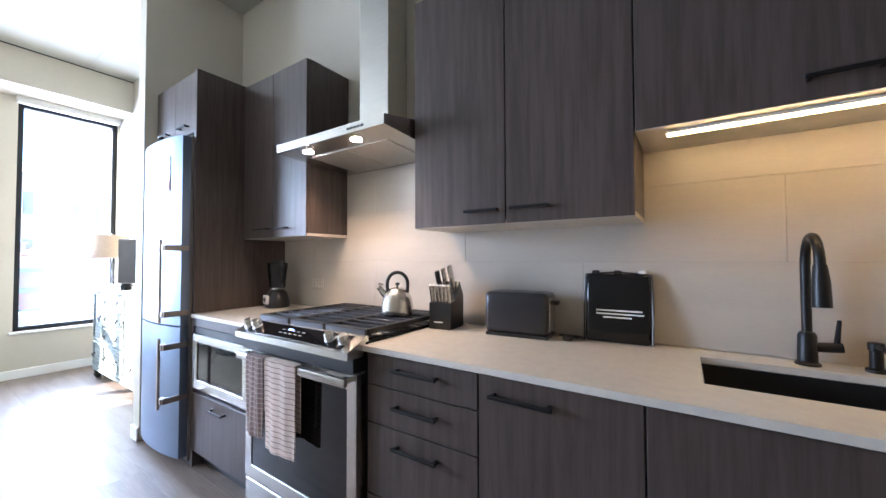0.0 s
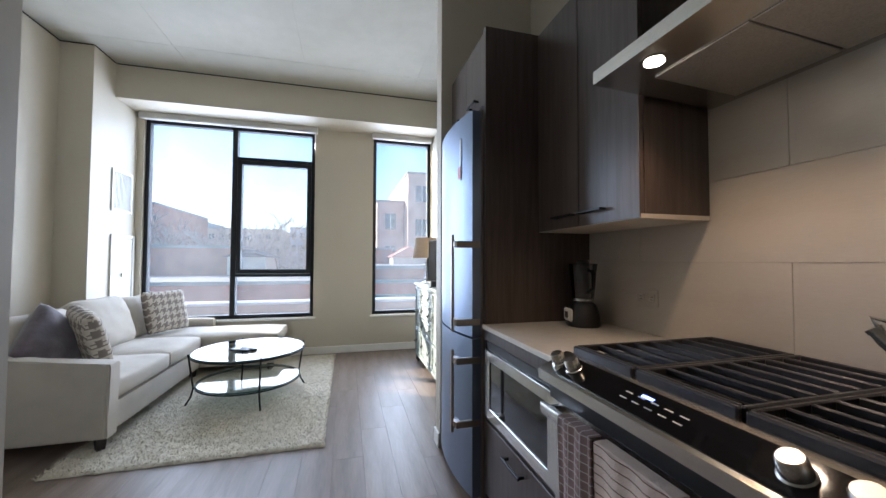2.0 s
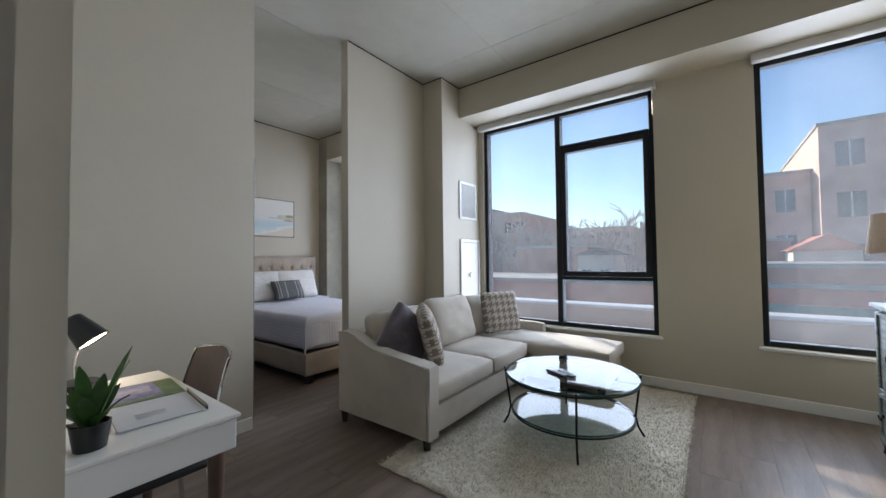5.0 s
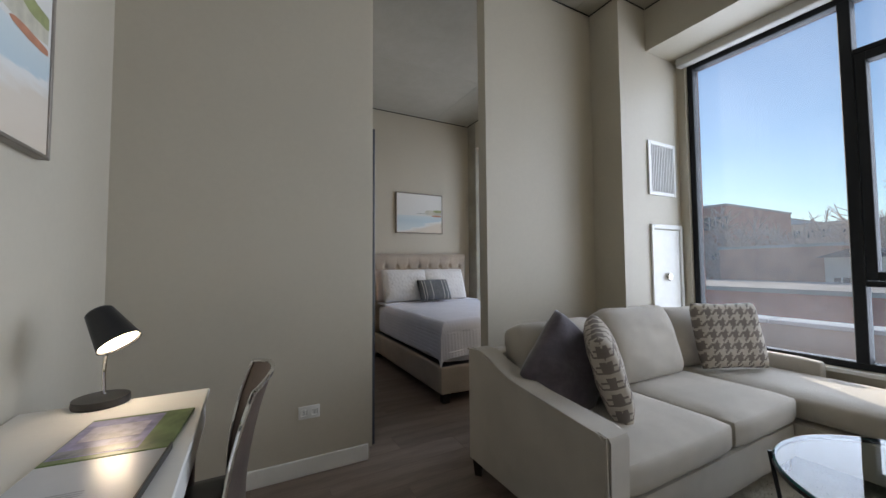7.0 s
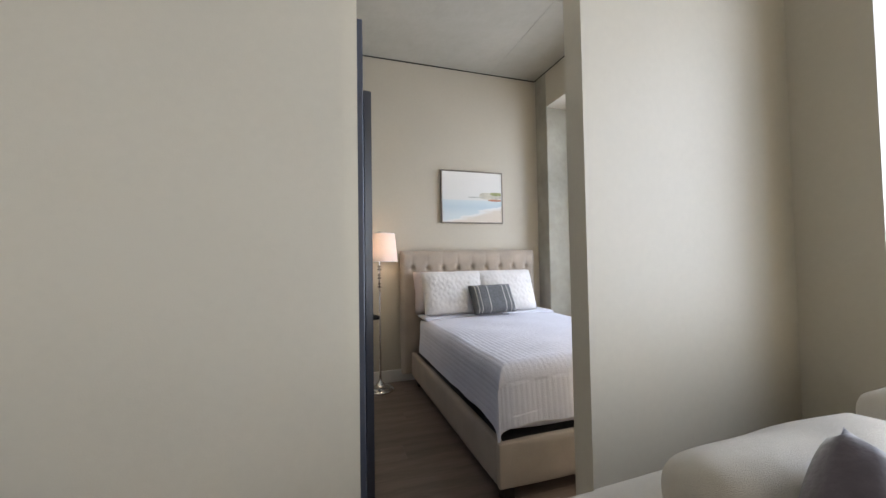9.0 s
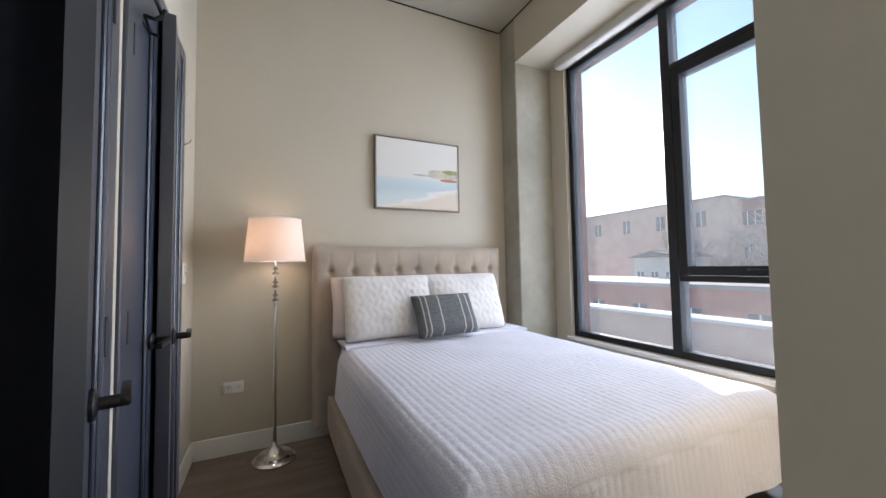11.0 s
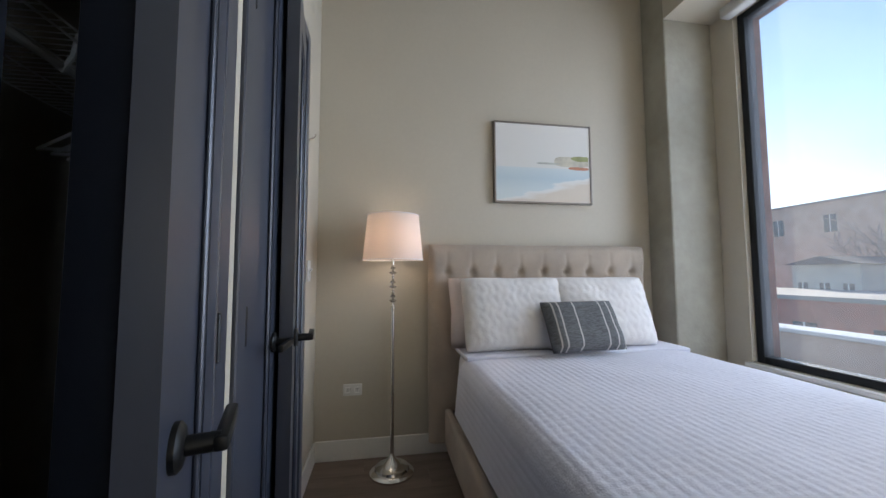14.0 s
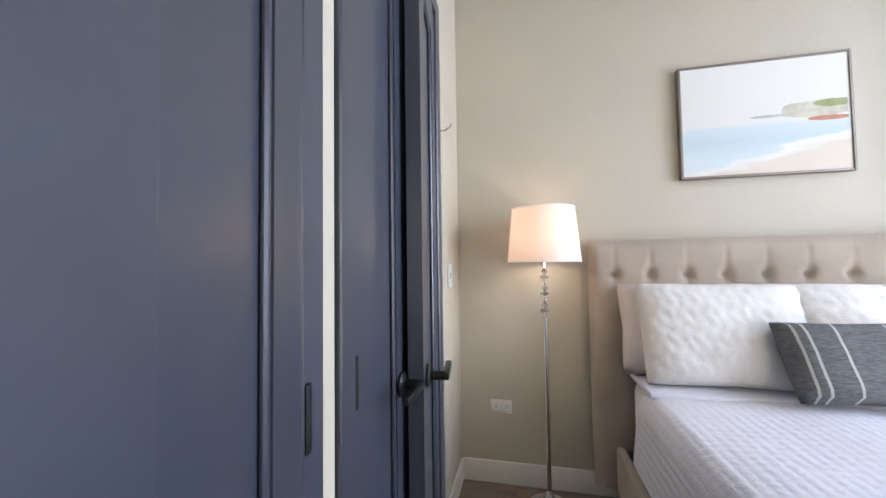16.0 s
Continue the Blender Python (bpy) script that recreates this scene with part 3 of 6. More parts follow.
pts = [(0, 0, 0.09), (0, 0, 0.30)] + [(0, -0.075 + 0.075 * math.cos(radians(a)), 0.30 + 0.085 * math.sin(radians(a))) for a in range(15, 166, 15)]
part("spout", tube(pts + [(0, -0.15, 0.30)], 0.0125, 12), BLACKM, fa)
part("spray_head", tube([(0, -0.15, 0.305), (0, -0.153, 0.26), (0, -0.156, 0.19)], [0.0145, 0.019, 0.021], 14), BLACKM, fa)
b = empty_bm()
add_tube(b, [(0.018, 0, 0.055), (0.075, 0, 0.06)], 0.015, 12)
add_tube(b, [(0.062, 0, 0.06), (0.07, 0, 0.14)], [0.008, 0.005], 8)
part("lever", b, BLACKM, fa)

sd = thing("soap_dispenser", "small black soap pump beside the sink", "soap dispenser", at=pose(-0.03, 1.435, 0.9155))
part("collar", lathe([(0.022, 0), (0.022, 0.008), (0.014, 0.012), (0.014, 0.06), (0.017, 0.062), (0.017, 0.082), (0, 0.084)], n=20), BLACKM, sd)
part("spout", tube([(0, 0, 0.072), (0, -0.06, 0.076), (0, -0.085, 0.066)], [0.008, 0.007, 0.006], 8), BLACKM, sd)

# wall units
def wall_unit(x0, x1, z0, z1, doors, label, handle_x):
    ob = thing("wall_cabinet", label, "cabinet", "kitchen wall cabinets")
    part("body", box(x0 + 0.001, x1 - 0.001, YU + 0.021, YK - 0.002, z0 + 0.017, z1), WOOD, ob)
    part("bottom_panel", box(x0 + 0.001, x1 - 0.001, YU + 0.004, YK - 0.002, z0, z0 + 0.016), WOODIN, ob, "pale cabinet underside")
    step = (x1 - x0) / doors
    for i in range(doors):
        d = part("door", box(x0 + i * step + 0.002, x0 + (i + 1) * step - 0.002, YU, YU + 0.0195, z0 + 0.002, z1 - 0.001, 0.0015), WOOD, ob)
        pull(d, x0 + i * step + handle_x[i], YU, z0 + 0.055, 0.15)
    return ob


wall_unit(-2.952, -2.275, 1.375, 2.41, 2, "dark wood wall cabinet beside the cooker hood", (0.24, 0.10))
wall_unit(-1.488, -0.602, 1.375, 2.41, 2, "dark wood wall cabinet with two tall doors", (0.345, 0.10))
wall_unit(-0.601, 0.85, 1.643, 2.41, 2, "dark wood wall cabinet above the sink", (0.46, 0.20))
wall_unit(0.851, 2.245, 1.643, 2.41, 2, "dark wood wall cabinet in the kitchen corner", (0.46, 0.20))
led = thing("undercabinet_light", "lit slim LED strip under the wall cabinets", "light")
part("housing", box(-0.52, 1.9, 1.228, 1.254, 1.632, 1.642, 0.002), WHITE, led)
part("diffuser", box(-0.515, 1.895, 1.233, 1.249, 1.625, 1.6315, 0.002), glow("warm_led", (1.0, 0.62, 0.26), 5.0), led, "glowing warm LED strip")

# fridge housing
hs = thing("fridge_housing", "tall dark wood panel with a cabinet over the fridge", "cabinet")
part("side_panel", box(-2.985, -2.954, 0.895, YK - 0.002, 0.0, 2.42, 0.001), WOOD, hs)
part("top_box", box(-3.597, -2.986, 0.925, YK - 0.002, 2.03, 2.42), WOOD, hs)
for i in range(2):
    d = part("door", box(-3.595 + i * 0.305, -3.292 + i * 0.305, 0.905, 0.9245, 2.035, 2.418, 0.0015), WOOD, hs)
    pull(d, -3.43 + i * 0.29, 0.905, 2.085, 0.13)
# satin steel; the blue of the reflected sky is put into its base colour
FRIDGE = material("sky_tinted_fridge_steel", (0.22, 0.27, 0.36), 0.42, 1.0, vary=0.03, scale=2)
fr = thing("refrigerator", "tall stainless fridge-freezer with bowed doors and bar handles", "refrigerator")
part("cabinet", box(-3.592, -2.99, 0.885, YK - 0.03, 0.03, 2.0), GREYP := material("grey_fridge_side", (0.25, 0.22, 0.2), 0.4), fr)
part("plinth", box(-3.585, -2.995, 0.90, 1.4, 0.0, 0.029), BLACKP, fr)


def bowed_door(z0, z1):
    """A door whose front swells gently forwards."""
    b = empty_bm()
    n, x0, x1 = 14, -3.592, -2.99
    rows = []
    for z in (z0, z1):
        line = [b.verts.new((x0 + (x1 - x0) * i / n, 0.838 - 0.036 * math.sin(math.pi * i / n) ** 0.8, z)) for i in range(n + 1)]
        line += [b.verts.new((x1, 0.883, z)), b.verts.new((x0, 0.883, z))]
        rows.append(line)
    m = len(rows[0])
    for i in range(m):
        b.faces.new((rows[0][i], rows[0][(i + 1) % m], rows[1][(i + 1) % m], rows[1][i]))
    b.faces.new(rows[0])
    b.faces.new(rows[1])
    return b


for z0, z1, h0, h1 in ((0.845, 1.995, 0.90, 1.33), (0.06, 0.835, 0.40, 0.75)):
    d = part("door", bowed_door(z0, z1), FRIDGE, fr, "bowed stainless door")
    b = empty_bm()
    add_box(b, -3.045, -3.028, 0.740, 0.755, h0 - 0.03, h1 + 0.03, 0.003)
    for z in (h0 + 0.02, h1 - 0.02):
        add_box(b, -3.045, -3.0, 0.747, 0.777, z - 0.017, z + 0.017, 0.003)
        add_box(b, -3.006, -2.988, 0.753, 0.88, z - 0.017, z + 0.017, 0.003)
    part("handle", b, material("bronze_steel", (0.42, 0.36, 0.31), 0.3, 1.0, vary=0.04) if z0 > 0.5 else bpy.data.materials["bronze_steel"], d, "square bar handle on two brackets")
mg = thing("fridge_magnet", "small printed paper magnet on the fridge door", "magnet")
part("sheet", box(-3.19, -3.10, 0.8125, 0.8165, 1.66, 1.88), material("pale_print", (0.6, 0.58, 0.6), 0.5), mg)
part("red_band", box(-3.186, -3.104, 0.810, 0.8122, 1.67, 1.735), material("red_print", (0.45, 0.05, 0.04), 0.5), mg)

# cooker
rg = thing("gas_range", "stainless slide-in gas range with cast-iron grates", "range")
RX0, RX1 = -2.272, -1.497
part("body", box(RX0, RX1, 0.90, YK - 0.002, 0.03, 0.90), BLACKP, rg, "black side panels")
part("cooktop", box(RX0 - 0.004, RX1 + 0.004, 0.885, YK - 0.003, 0.9005, 0.93, 0.006, 2), BLACKG, rg, "black enamel cooktop")
b = empty_bm()
prof = [(0.80, 0.872), (0.80, 0.90), (0.895, 0.945), (0.905, 0.945), (0.905, 0.872)]
va = [b.verts.new((RX0 - 0.004, y, z)) for y, z in prof]
vb = [b.verts.new((RX1 + 0.004, y, z)) for y, z in prof]
for i in range(len(prof)):
    b.faces.new((va[i], va[(i + 1) % 5], vb[(i + 1) % 5], vb[i]))
b.faces.new(va)
b.faces.new(vb)
cp = part("control_panel", b, STEEL, rg, "sloped steel control panel")
SL = math.degrees(math.atan2(0.045, 0.095))
panel_at = pose(0, 0.8475, 0.9225, SL)
g = part("touch_glass", box(-0.32, 0.34, -0.04, 0.04, 0.0005, 0.002), BLACKG, cp, "black glass touch panel", None)
g.matrix_basis = pose((RX0 + RX1) / 2, 0, 0) @ panel_at
for i in range(5):
    for j in range(2):
        q = part("key_mark", box(-0.09 + i * 0.035, -0.07 + i * 0.035, -0.012 + j * 0.02, -0.009 + j * 0.02, 0.0022, 0.0026), WHITE, cp, "", None)
        q.matrix_basis = pose((RX0 + RX1) / 2, 0, 0) @ panel_at
disp = part("display", box(-0.02, 0.012, 0.012, 0.02, 0.0027, 0.0031), glow("blue_display", (0.12, 0.2, 1.0), 2.5), cp, "small blue lit display", None)
disp.matrix_basis = pose((RX0 + RX1) / 2 - 0.03, 0, 0) @ panel_at
for kx in (-0.345, -0.275, 0.245, 0.325):
    k = part("knob", lathe([(0.024, 0.0005), (0.024, 0.006), (0.021, 0.008), (0.019, 0.032), (0.016, 0.036)], n=22), STEEL, cp, "steel burner knob")
    k.matrix_basis = pose((RX0 + RX1) / 2 + kx, 0, 0) @ panel_at
part("vent_strip", box(RX0 + 0.004, RX1 - 0.004, 0.835, 0.899, 0.815, 0.870), BLACKP, rg)
b = empty_bm()
for q in ((RX0 + 0.003, RX0 + 0.055, 0.20, 0.805), (RX1 - 0.055, RX1 - 0.003, 0.20, 0.805), (RX0 + 0.055, RX1 - 0.055, 0.20, 0.26), (RX0 + 0.055, RX1 - 0.055, 0.745, 0.805)):
    add_box(b, q[0], q[1], 0.850, 0.898, q[2], q[3], 0.002)
od = part("oven_door", b, STEEL, rg, "brushed steel oven door frame")
part("oven_window", box(RX0 + 0.055, RX1 - 0.055, 0.855, 0.89, 0.26, 0.745), BLACKG, od, "dark oven glass")
b = empty_bm()
add_box(b, RX0 + 0.01, RX1 - 0.01, 0.795, 0.815, 0.772, 0.805, 0.005, 2)
for xx in (RX0 + 0.03, RX1 - 0.05):
    add_box(b, xx, xx + 0.02, 0.814, 0.851, 0.776, 0.80, 0.002)
part("handle", b, STEEL, od, "flat steel oven handle")
part("drawer", box(RX0 + 0.003, RX1 - 0.003, 0.852, 0.898, 0.05, 0.19, 0.003), STEEL, rg, "steel warming drawer")
IRON = material("cast_iron", (0.05, 0.05, 0.055), 0.38, 0.6, vary=0.2, bump=0.15, bump_scale=120)
for gi in range(3):
    gx0 = RX0 + 0.012 + gi * 0.2515
    gx1 = gx0 + 0.247
    b = empty_bm()
    for q in ((gx0, gx0 + 0.012), (gx1 - 0.012, gx1)):
        add_box(b, q[0], q[1], 0.925, 1.465, 0.945, 0.966, 0.003)
    for i in range(9):
        yy = 0.925 + i * 0.066
        add_box(b, gx0 + 0.012, gx1 - 0.012, yy, yy + 0.011, 0.948, 0.966, 0.003)
    for xx in (gx0 + 0.002, gx1 - 0.012):
        for yy in (0.93, 1.45):
            add_box(b, xx, xx + 0.01, yy, yy + 0.01, 0.931, 0.945)
    add_box(b, gx0 + 0.004, gx1 - 0.004, 0.908, 0.923, 0.936, 0.966, 0.004)
    part("grate", b, IRON, rg, "black cast-iron pan grate")
for bx, by in ((-2.12, 1.05), (-2.12, 1.33), (-1.885, 1.19), (-1.65, 1.05), (-1.65, 1.33)):
    part("burner", lathe([(0.045, 0.9305), (0.045, 0.938), (0.03, 0.940), (0.03, 0.944), (0.0, 0.9445)], bx, by, 20), BLACKM, rg)


def towel(name, x0, x1, z0, stripe, label):
    """A tea towel folded over the oven handle, ribbed by woven stripes."""
    ob = thing(name, label, "towel", "tea towels")
    b = empty_bm()
    nx, nz = 10, 34
    def surface(off, zlow):
        g = []
        for j in range(nz + 1):
            row = []
            for i in range(nx + 1):
                u, v = i / nx, j / nz
                z = 0.808 + (zlow - 0.808) * v
                y = 0.790 - off + 0.006 * math.sin(u * 7 + 2 * v) * v + 0.004 * math.sin(u * 15)
                row.append((x0 + (x1 - x0) * u + 0.008 * v * math.sin(u * 3 + 1), y, z))
            g.append(row)
        return g
    front, back = surface(0.006, z0), surface(-0.0, z0)
    fv = [[b.verts.new(p) for p in r] for r in front]
    bv = [[b.verts.new((p[0], p[1] + 0.0, p[2])) for p in r] for r in back]
    for j in range(nz):
        for i in range(nx):
            b.faces.new((fv[j][i], fv[j][i + 1], fv[j + 1][i + 1], fv[j + 1][i]))
            b.faces.new((bv[j][i], bv[j + 1][i], bv[j + 1][i + 1], bv[j][i + 1]))
    for j in range(nz):
        b.faces.new((fv[j][0], fv[j + 1][0], bv[j + 1][0], bv[j][0]))
        b.faces.new((fv[j][nx], bv[j][nx], bv[j + 1][nx], fv[j + 1][nx]))
    for i in range(nx):
        b.faces.new((fv[nz][i], fv[nz][i + 1], bv[nz][i + 1], bv[nz][i]))
        b.faces.new((fv[0][i], bv[0][i], bv[0][i + 1], fv[0][i + 1]))
    add_box(b, x0, x1, 0.786, 0.822, 0.8065, 0.8115, 0.002)
    add_box(b, x0 + 0.004, x1 - 0.004, 0.8165, 0.8215, z0 + 0.1, 0.8065, 0.002)
    part("cloth", b, stripe, ob)


def stripes(name, base, line, freq, cross):
    """Woven cloth with thin horizontal lines, and upright ones when cross is set."""
    m = material(name, base, 0.95, vary=0.06, scale=30, bump=0.5, bump_scale=300)
    nt = m.node_tree
    bsdf = nt.nodes["Principled BSDF"]
    src = bsdf.inputs["Base Color"].links[0].from_socket
    co = nt.nodes.new("ShaderNodeTexCoord")
    sep = nt.nodes.new("ShaderNodeSeparateXYZ")
    nt.links.new(co.outputs["Object"], sep.inputs[0])
    masks = []
    for axis, f in (("Z", freq), ("X", cross)):
        if not f:
            continue
        mu_ = nt.nodes.new("ShaderNodeMath")
        mu_.operation = 'MULTIPLY'
        mu_.inputs[1].default_value = f
        nt.links.new(sep.outputs[axis], mu_.inputs[0])
        fr_ = nt.nodes.new("ShaderNodeMath")
        fr_.operation = 'FRACT'
        nt.links.new(mu_.outputs[0], fr_.inputs[0])
        lt = nt.nodes.new("ShaderNodeMath")
        lt.operation = 'LESS_THAN'
        lt.inputs[1].default_value = 0.13
        nt.links.new(fr_.outputs[0], lt.inputs[0])
        masks.append(lt.outputs[0])
    mask = masks[0]
    if len(masks) > 1:
        mm = nt.nodes.new("ShaderNodeMath")
        mm.operation = 'MAXIMUM'
        nt.links.new(masks[0], mm.inputs[0])
        nt.links.new(masks[1], mm.inputs[1])
        mask = mm.outputs[0]
    mix = nt.nodes.new("ShaderNodeMix")
    mix.data_type = 'RGBA'
    nt.links.new(mask, mix.inputs[0])
    nt.links.new(src, mix.inputs[6])
    mix.inputs[7].default_value = (*line, 1)
    nt.links.new(mix.outputs[2], bsdf.inputs["Base Color"])
    return m


towel("tea_towel", -2.15, -2.015, 0.46, stripes("mauve_check_cloth", (0.27, 0.18, 0.165), (0.55, 0.48, 0.44), 46, 40), "mauve checked tea towel hanging on the oven handle")
towel("tea_towel", -2.0, -1.785, 0.43, stripes("cream_striped_cloth", (0.70, 0.56, 0.47), (0.22, 0.12, 0.09), 46, 0), "cream tea towel with a thin dark check")

# cooker hood
hd = thing("cooker_hood", "stainless chimney cooker hood with two lit spots", "hood")
HX0, HX1 = -2.262, -1.498
b = empty_bm()
hp = [(0.995, 1.80), (0.995, 1.842), (1.30, 1.90), (YK - 0.002, 1.90), (YK - 0.002, 1.775), (YK - 0.03, 1.775)]
va = [b.verts.new((HX0, y, z)) for y, z in hp]
vb = [b.verts.new((HX1, y, z)) for y, z in hp]
for i in range(6):
    b.faces.new((va[i], va[(i + 1) % 6], vb[(i + 1) % 6], vb[i]))
b.faces.new(va)
b.faces.new(vb)
cn = part("canopy", b, STEEL, hd)
part("chimney", box(-2.0, -1.785, 1.335, YK - 0.004, 1.8995, CEIL - 0.002, 0.002), STEEL, hd, "narrow steel chimney")
tilt = math.degrees(math.atan2(1.775 - 1.80, YK - 0.03 - 0.995))
MESHF = material("filter_mesh", (0.50, 0.47, 0.42), 0.45, 0.8, vary=0.1, scale=200)
for i in range(2):
    x0 = HX0 + 0.11 + i * 0.275
    q = part("grease_filter", box(x0, x0 + 0.268, 1.13, 1.455, -0.004, 0.0, 0.001), MESHF, cn, "steel mesh grease filter")
    q.matrix_basis = pose(0, 0, 1.80 - 0.001) @ Matrix.Translation((0, 0.995, 0)) @ pose(0, 0, 0, tilt) @ Matrix.Translation((0, -0.995, 0))
for lx in (-2.09, -1.735):
    q = part("spot_light", lathe([(0.026, -0.005), (0.026, -0.001)], lx, 1.065, 24), glow("hood_spot", (1.0, 0.86, 0.68), 14.0) if lx < -2 else bpy.data.materials["hood_spot"], cn, "lit warm spot lamp")
    q.location = (0, 0, 1.797)
    q = part("spot_ring", lathe([(0.039, -0.0015), (0.039, 0.0)], lx, 1.065, 24), CHROME, cn)
    q.location = (0, 0, 1.797)
for i in range(5):
    part("push_button", box(-1.72 + i * 0.022, -1.706 + i * 0.022, 0.992, 0.9945, 1.815, 1.824, 0.001), BLACKP, cn)
for lx in (-2.09, -1.735):
    ld = bpy.data.lights.new("hood_spot_beam", 'SPOT')
    ld.energy, ld.color, ld.spot_size, ld.spot_blend, ld.shadow_soft_size = 3.0, (1.0, 0.68, 0.45), radians(125), 0.6, 0.03
    new("hood_spot_beam", ld).matrix_world = look((lx, 1.065, 1.785), (lx, 1.11, 0))

# things on the worktop
kt = thing("kettle", "brushed steel stovetop kettle with a black arched handle", "kettle", at=pose(-1.645, 1.25, 0.9665, 0, 0, 20) @ Matrix.Scale(0.80, 4))
part("body", lathe([(0.082, 0), (0.094, 0.006), (0.098, 0.02), (0.097, 0.045), (0.089, 0.095), (0.083, 0.112), (0.08, 0.118), (0.066, 0.142), (0.046, 0.16), (0.043, 0.162), (0.03, 0.168), (0, 0.171)], n=40), STEEL, kt)
part("lid_knob", lathe([(0.006, 0.169), (0.006, 0.18), (0.014, 0.186), (0.013, 0.197), (0.0, 0.2)], n=16), BLACKP, kt)
part("handle", tube([(-0.062, 0, 0.14), (-0.066, 0, 0.175)] + [(-0.066 * math.cos(radians(a)), 0, 0.19 + 0.07 * math.sin(radians(a))) for a in range(0, 181, 12)] + [(0.066, 0, 0.175), (0.062, 0, 0.14)], 0.0105, 10), BLACKP, kt, "black arched handle")
part("spout", tube([(-0.072, 0, 0.115), (-0.098, 0, 0.14), (-0.112, 0, 0.158)], [0.022, 0.019, 0.016], 14), STEEL, kt)
part("whistle_cap", tube([(-0.112, 0, 0.158), (-0.119, 0, 0.167)], [0.018, 0.018], 14), STEEL, kt)
part("whistle_lever", tube([(-0.112, 0, 0.172), (-0.122, 0, 0.192), (-0.092, 0, 0.184)], 0.005, 8), STEEL, kt)

kb = thing("knife_block", "black knife block with steel-handled knives", "knife block", at=pose(-1.43, 1.36, 0.9155, 0, 0, 8))
b = empty_bm()
pr = [(-0.075, 0), (0.075, 0), (0.075, 0.15), (0.03, 0.215), (-0.02, 0.13), (-0.075, 0.12)]
va = [b.verts.new((-0.055, y, z)) for y, z in pr]
vb = [b.verts.new((0.055, y, z)) for y, z in pr]
for i in range(6):
    b.faces.new((va[i], va[(i + 1) % 6], vb[(i + 1) % 6], vb[i]))
b.faces.new(va)
b.faces.new(vb)
part("block", b, BLACKP, kb)
part("label_bar", box(-0.03, 0.015, -0.0765, -0.0755, 0.03, 0.035), WHITE, kb)
for i in range(6):
    h = part("steak_knife", box(-0.006, 0.006, -0.007, 0.007, 0, 0.085, 0.003), STEEL, kb, "slim steel knife handle")
    h.matrix_basis = pose(-0.045 + i * 0.018, -0.062, 0.122, 14)
    part("rivet_cap", box(-0.0065, 0.0065, -0.0075, 0.0075, 0.078, 0.0865, 0.003), WHITE, h)
for i, (dx, ln) in enumerate(((-0.035, 0.10), (0.0, 0.115), (0.035, 0.13))):
    h = part("chef_knife", box(-0.010, 0.010, -0.012, 0.012, 0, ln, 0.005, 2), STEEL if i else BLACKP, kb, "long knife handle")
    h.matrix_basis = pose(dx, 0.005, 0.175, 24)

TOAST = material("charcoal_toaster", (0.045, 0.045, 0.05), 0.32, 0.5, vary=0.05)
to = thing("toaster", "charcoal two-slice toaster with rounded edges", "toaster", at=pose(-1.07, 1.385, 0.9155, 0, 0, 4))
part("shell", box(-0.135, 0.135, -0.075, 0.075, 0.012, 0.185, 0.022, 4), TOAST, to)
part("base", box(-0.13, 0.13, -0.07, 0.07, 0.0, 0.012), BLACKP, to)
for yy in (-0.025, 0.03):
    part("slot", box(-0.11, 0.11, yy - 0.012, yy + 0.012, 0.1845, 0.1858), BLACKG, to)
part("end_panel", box(0.1352, 0.139, -0.05, 0.05, 0.03, 0.165, 0.003), STEEL, to)
part("lever", box(0.1392, 0.165, -0.018, 0.018, 0.135, 0.15, 0.004), BLACKP, to)
cd = thing("power_cord", "coiled black plug and cord on the worktop", "cord")
part("cord", tube([(-0.90 + 0.028 * math.cos(a * 0.7) + 0.003 * a, 1.42 + 0.022 * math.sin(a * 0.7), 0.9195 + 0.0012 * (a % 9)) for a in range(26)], 0.004, 6), BLACKP, cd)
part("plug", box(-0.885, -0.85, 1.36, 1.385, 0.9155, 0.935, 0.004), BLACKP, cd)

gd = thing("griddle_press", "black glossy tray in clear wrap leaning on the tiles", "tray", at=pose(-0.695, 1.43, 0.916, -9, 0, 3))
part("panel", box(-0.115, 0.115, -0.016, 0.016, 0.0, 0.265, 0.014, 3), BLACKG, gd)
for i, (a, b2) in enumerate(((-0.075, 0.085), (-0.075, 0.09), (-0.05, 0.05))):
    part("caption_bar", box(a, b2, -0.0172, -0.0164, 0.118 - i * 0.013, 0.124 - i * 0.013), material("print_white", (0.7, 0.7, 0.7), 0.5) if i == 0 else bpy.data.materials["print_white"], gd, "", None)
part("wrap_rim", tube([(-0.118, -0.01, 0.0), (-0.12, -0.008, 0.13), (-0.116, -0.006, 0.262), (0.0, -0.004, 0.272), (0.116, -0.006, 0.262), (0.12, -0.008, 0.13), (0.118, -0.01, 0.0)], 0.004, 6), BLACKP, gd)
for xx in (-0.08, 0.0, 0.085):
    part("clip", box(xx - 0.014, xx + 0.014, -0.008, 0.008, 0.262, 0.279, 0.004), WHITE if xx > 0.05 else BLACKP, gd)

bl = thing("blender", "countertop blender with clear jug and black base", "blender", at=pose(-2.80, 1.34, 0.9155, 0, 0, -12))
part("base", lathe([(0.075, 0), (0.08, 0.01), (0.075, 0.05), (0.06, 0.10), (0.045, 0.115)], n=20), BLACKP, bl)
part("control_plate", box(-0.04, 0.04, -0.082, -0.066, 0.025, 0.085, 0.006), WHITE, bl, "white control plate")
part("dial", box(-0.015, 0.015, -0.0835, -0.0822, 0.04, 0.07, 0.003), BLACKP, bl)
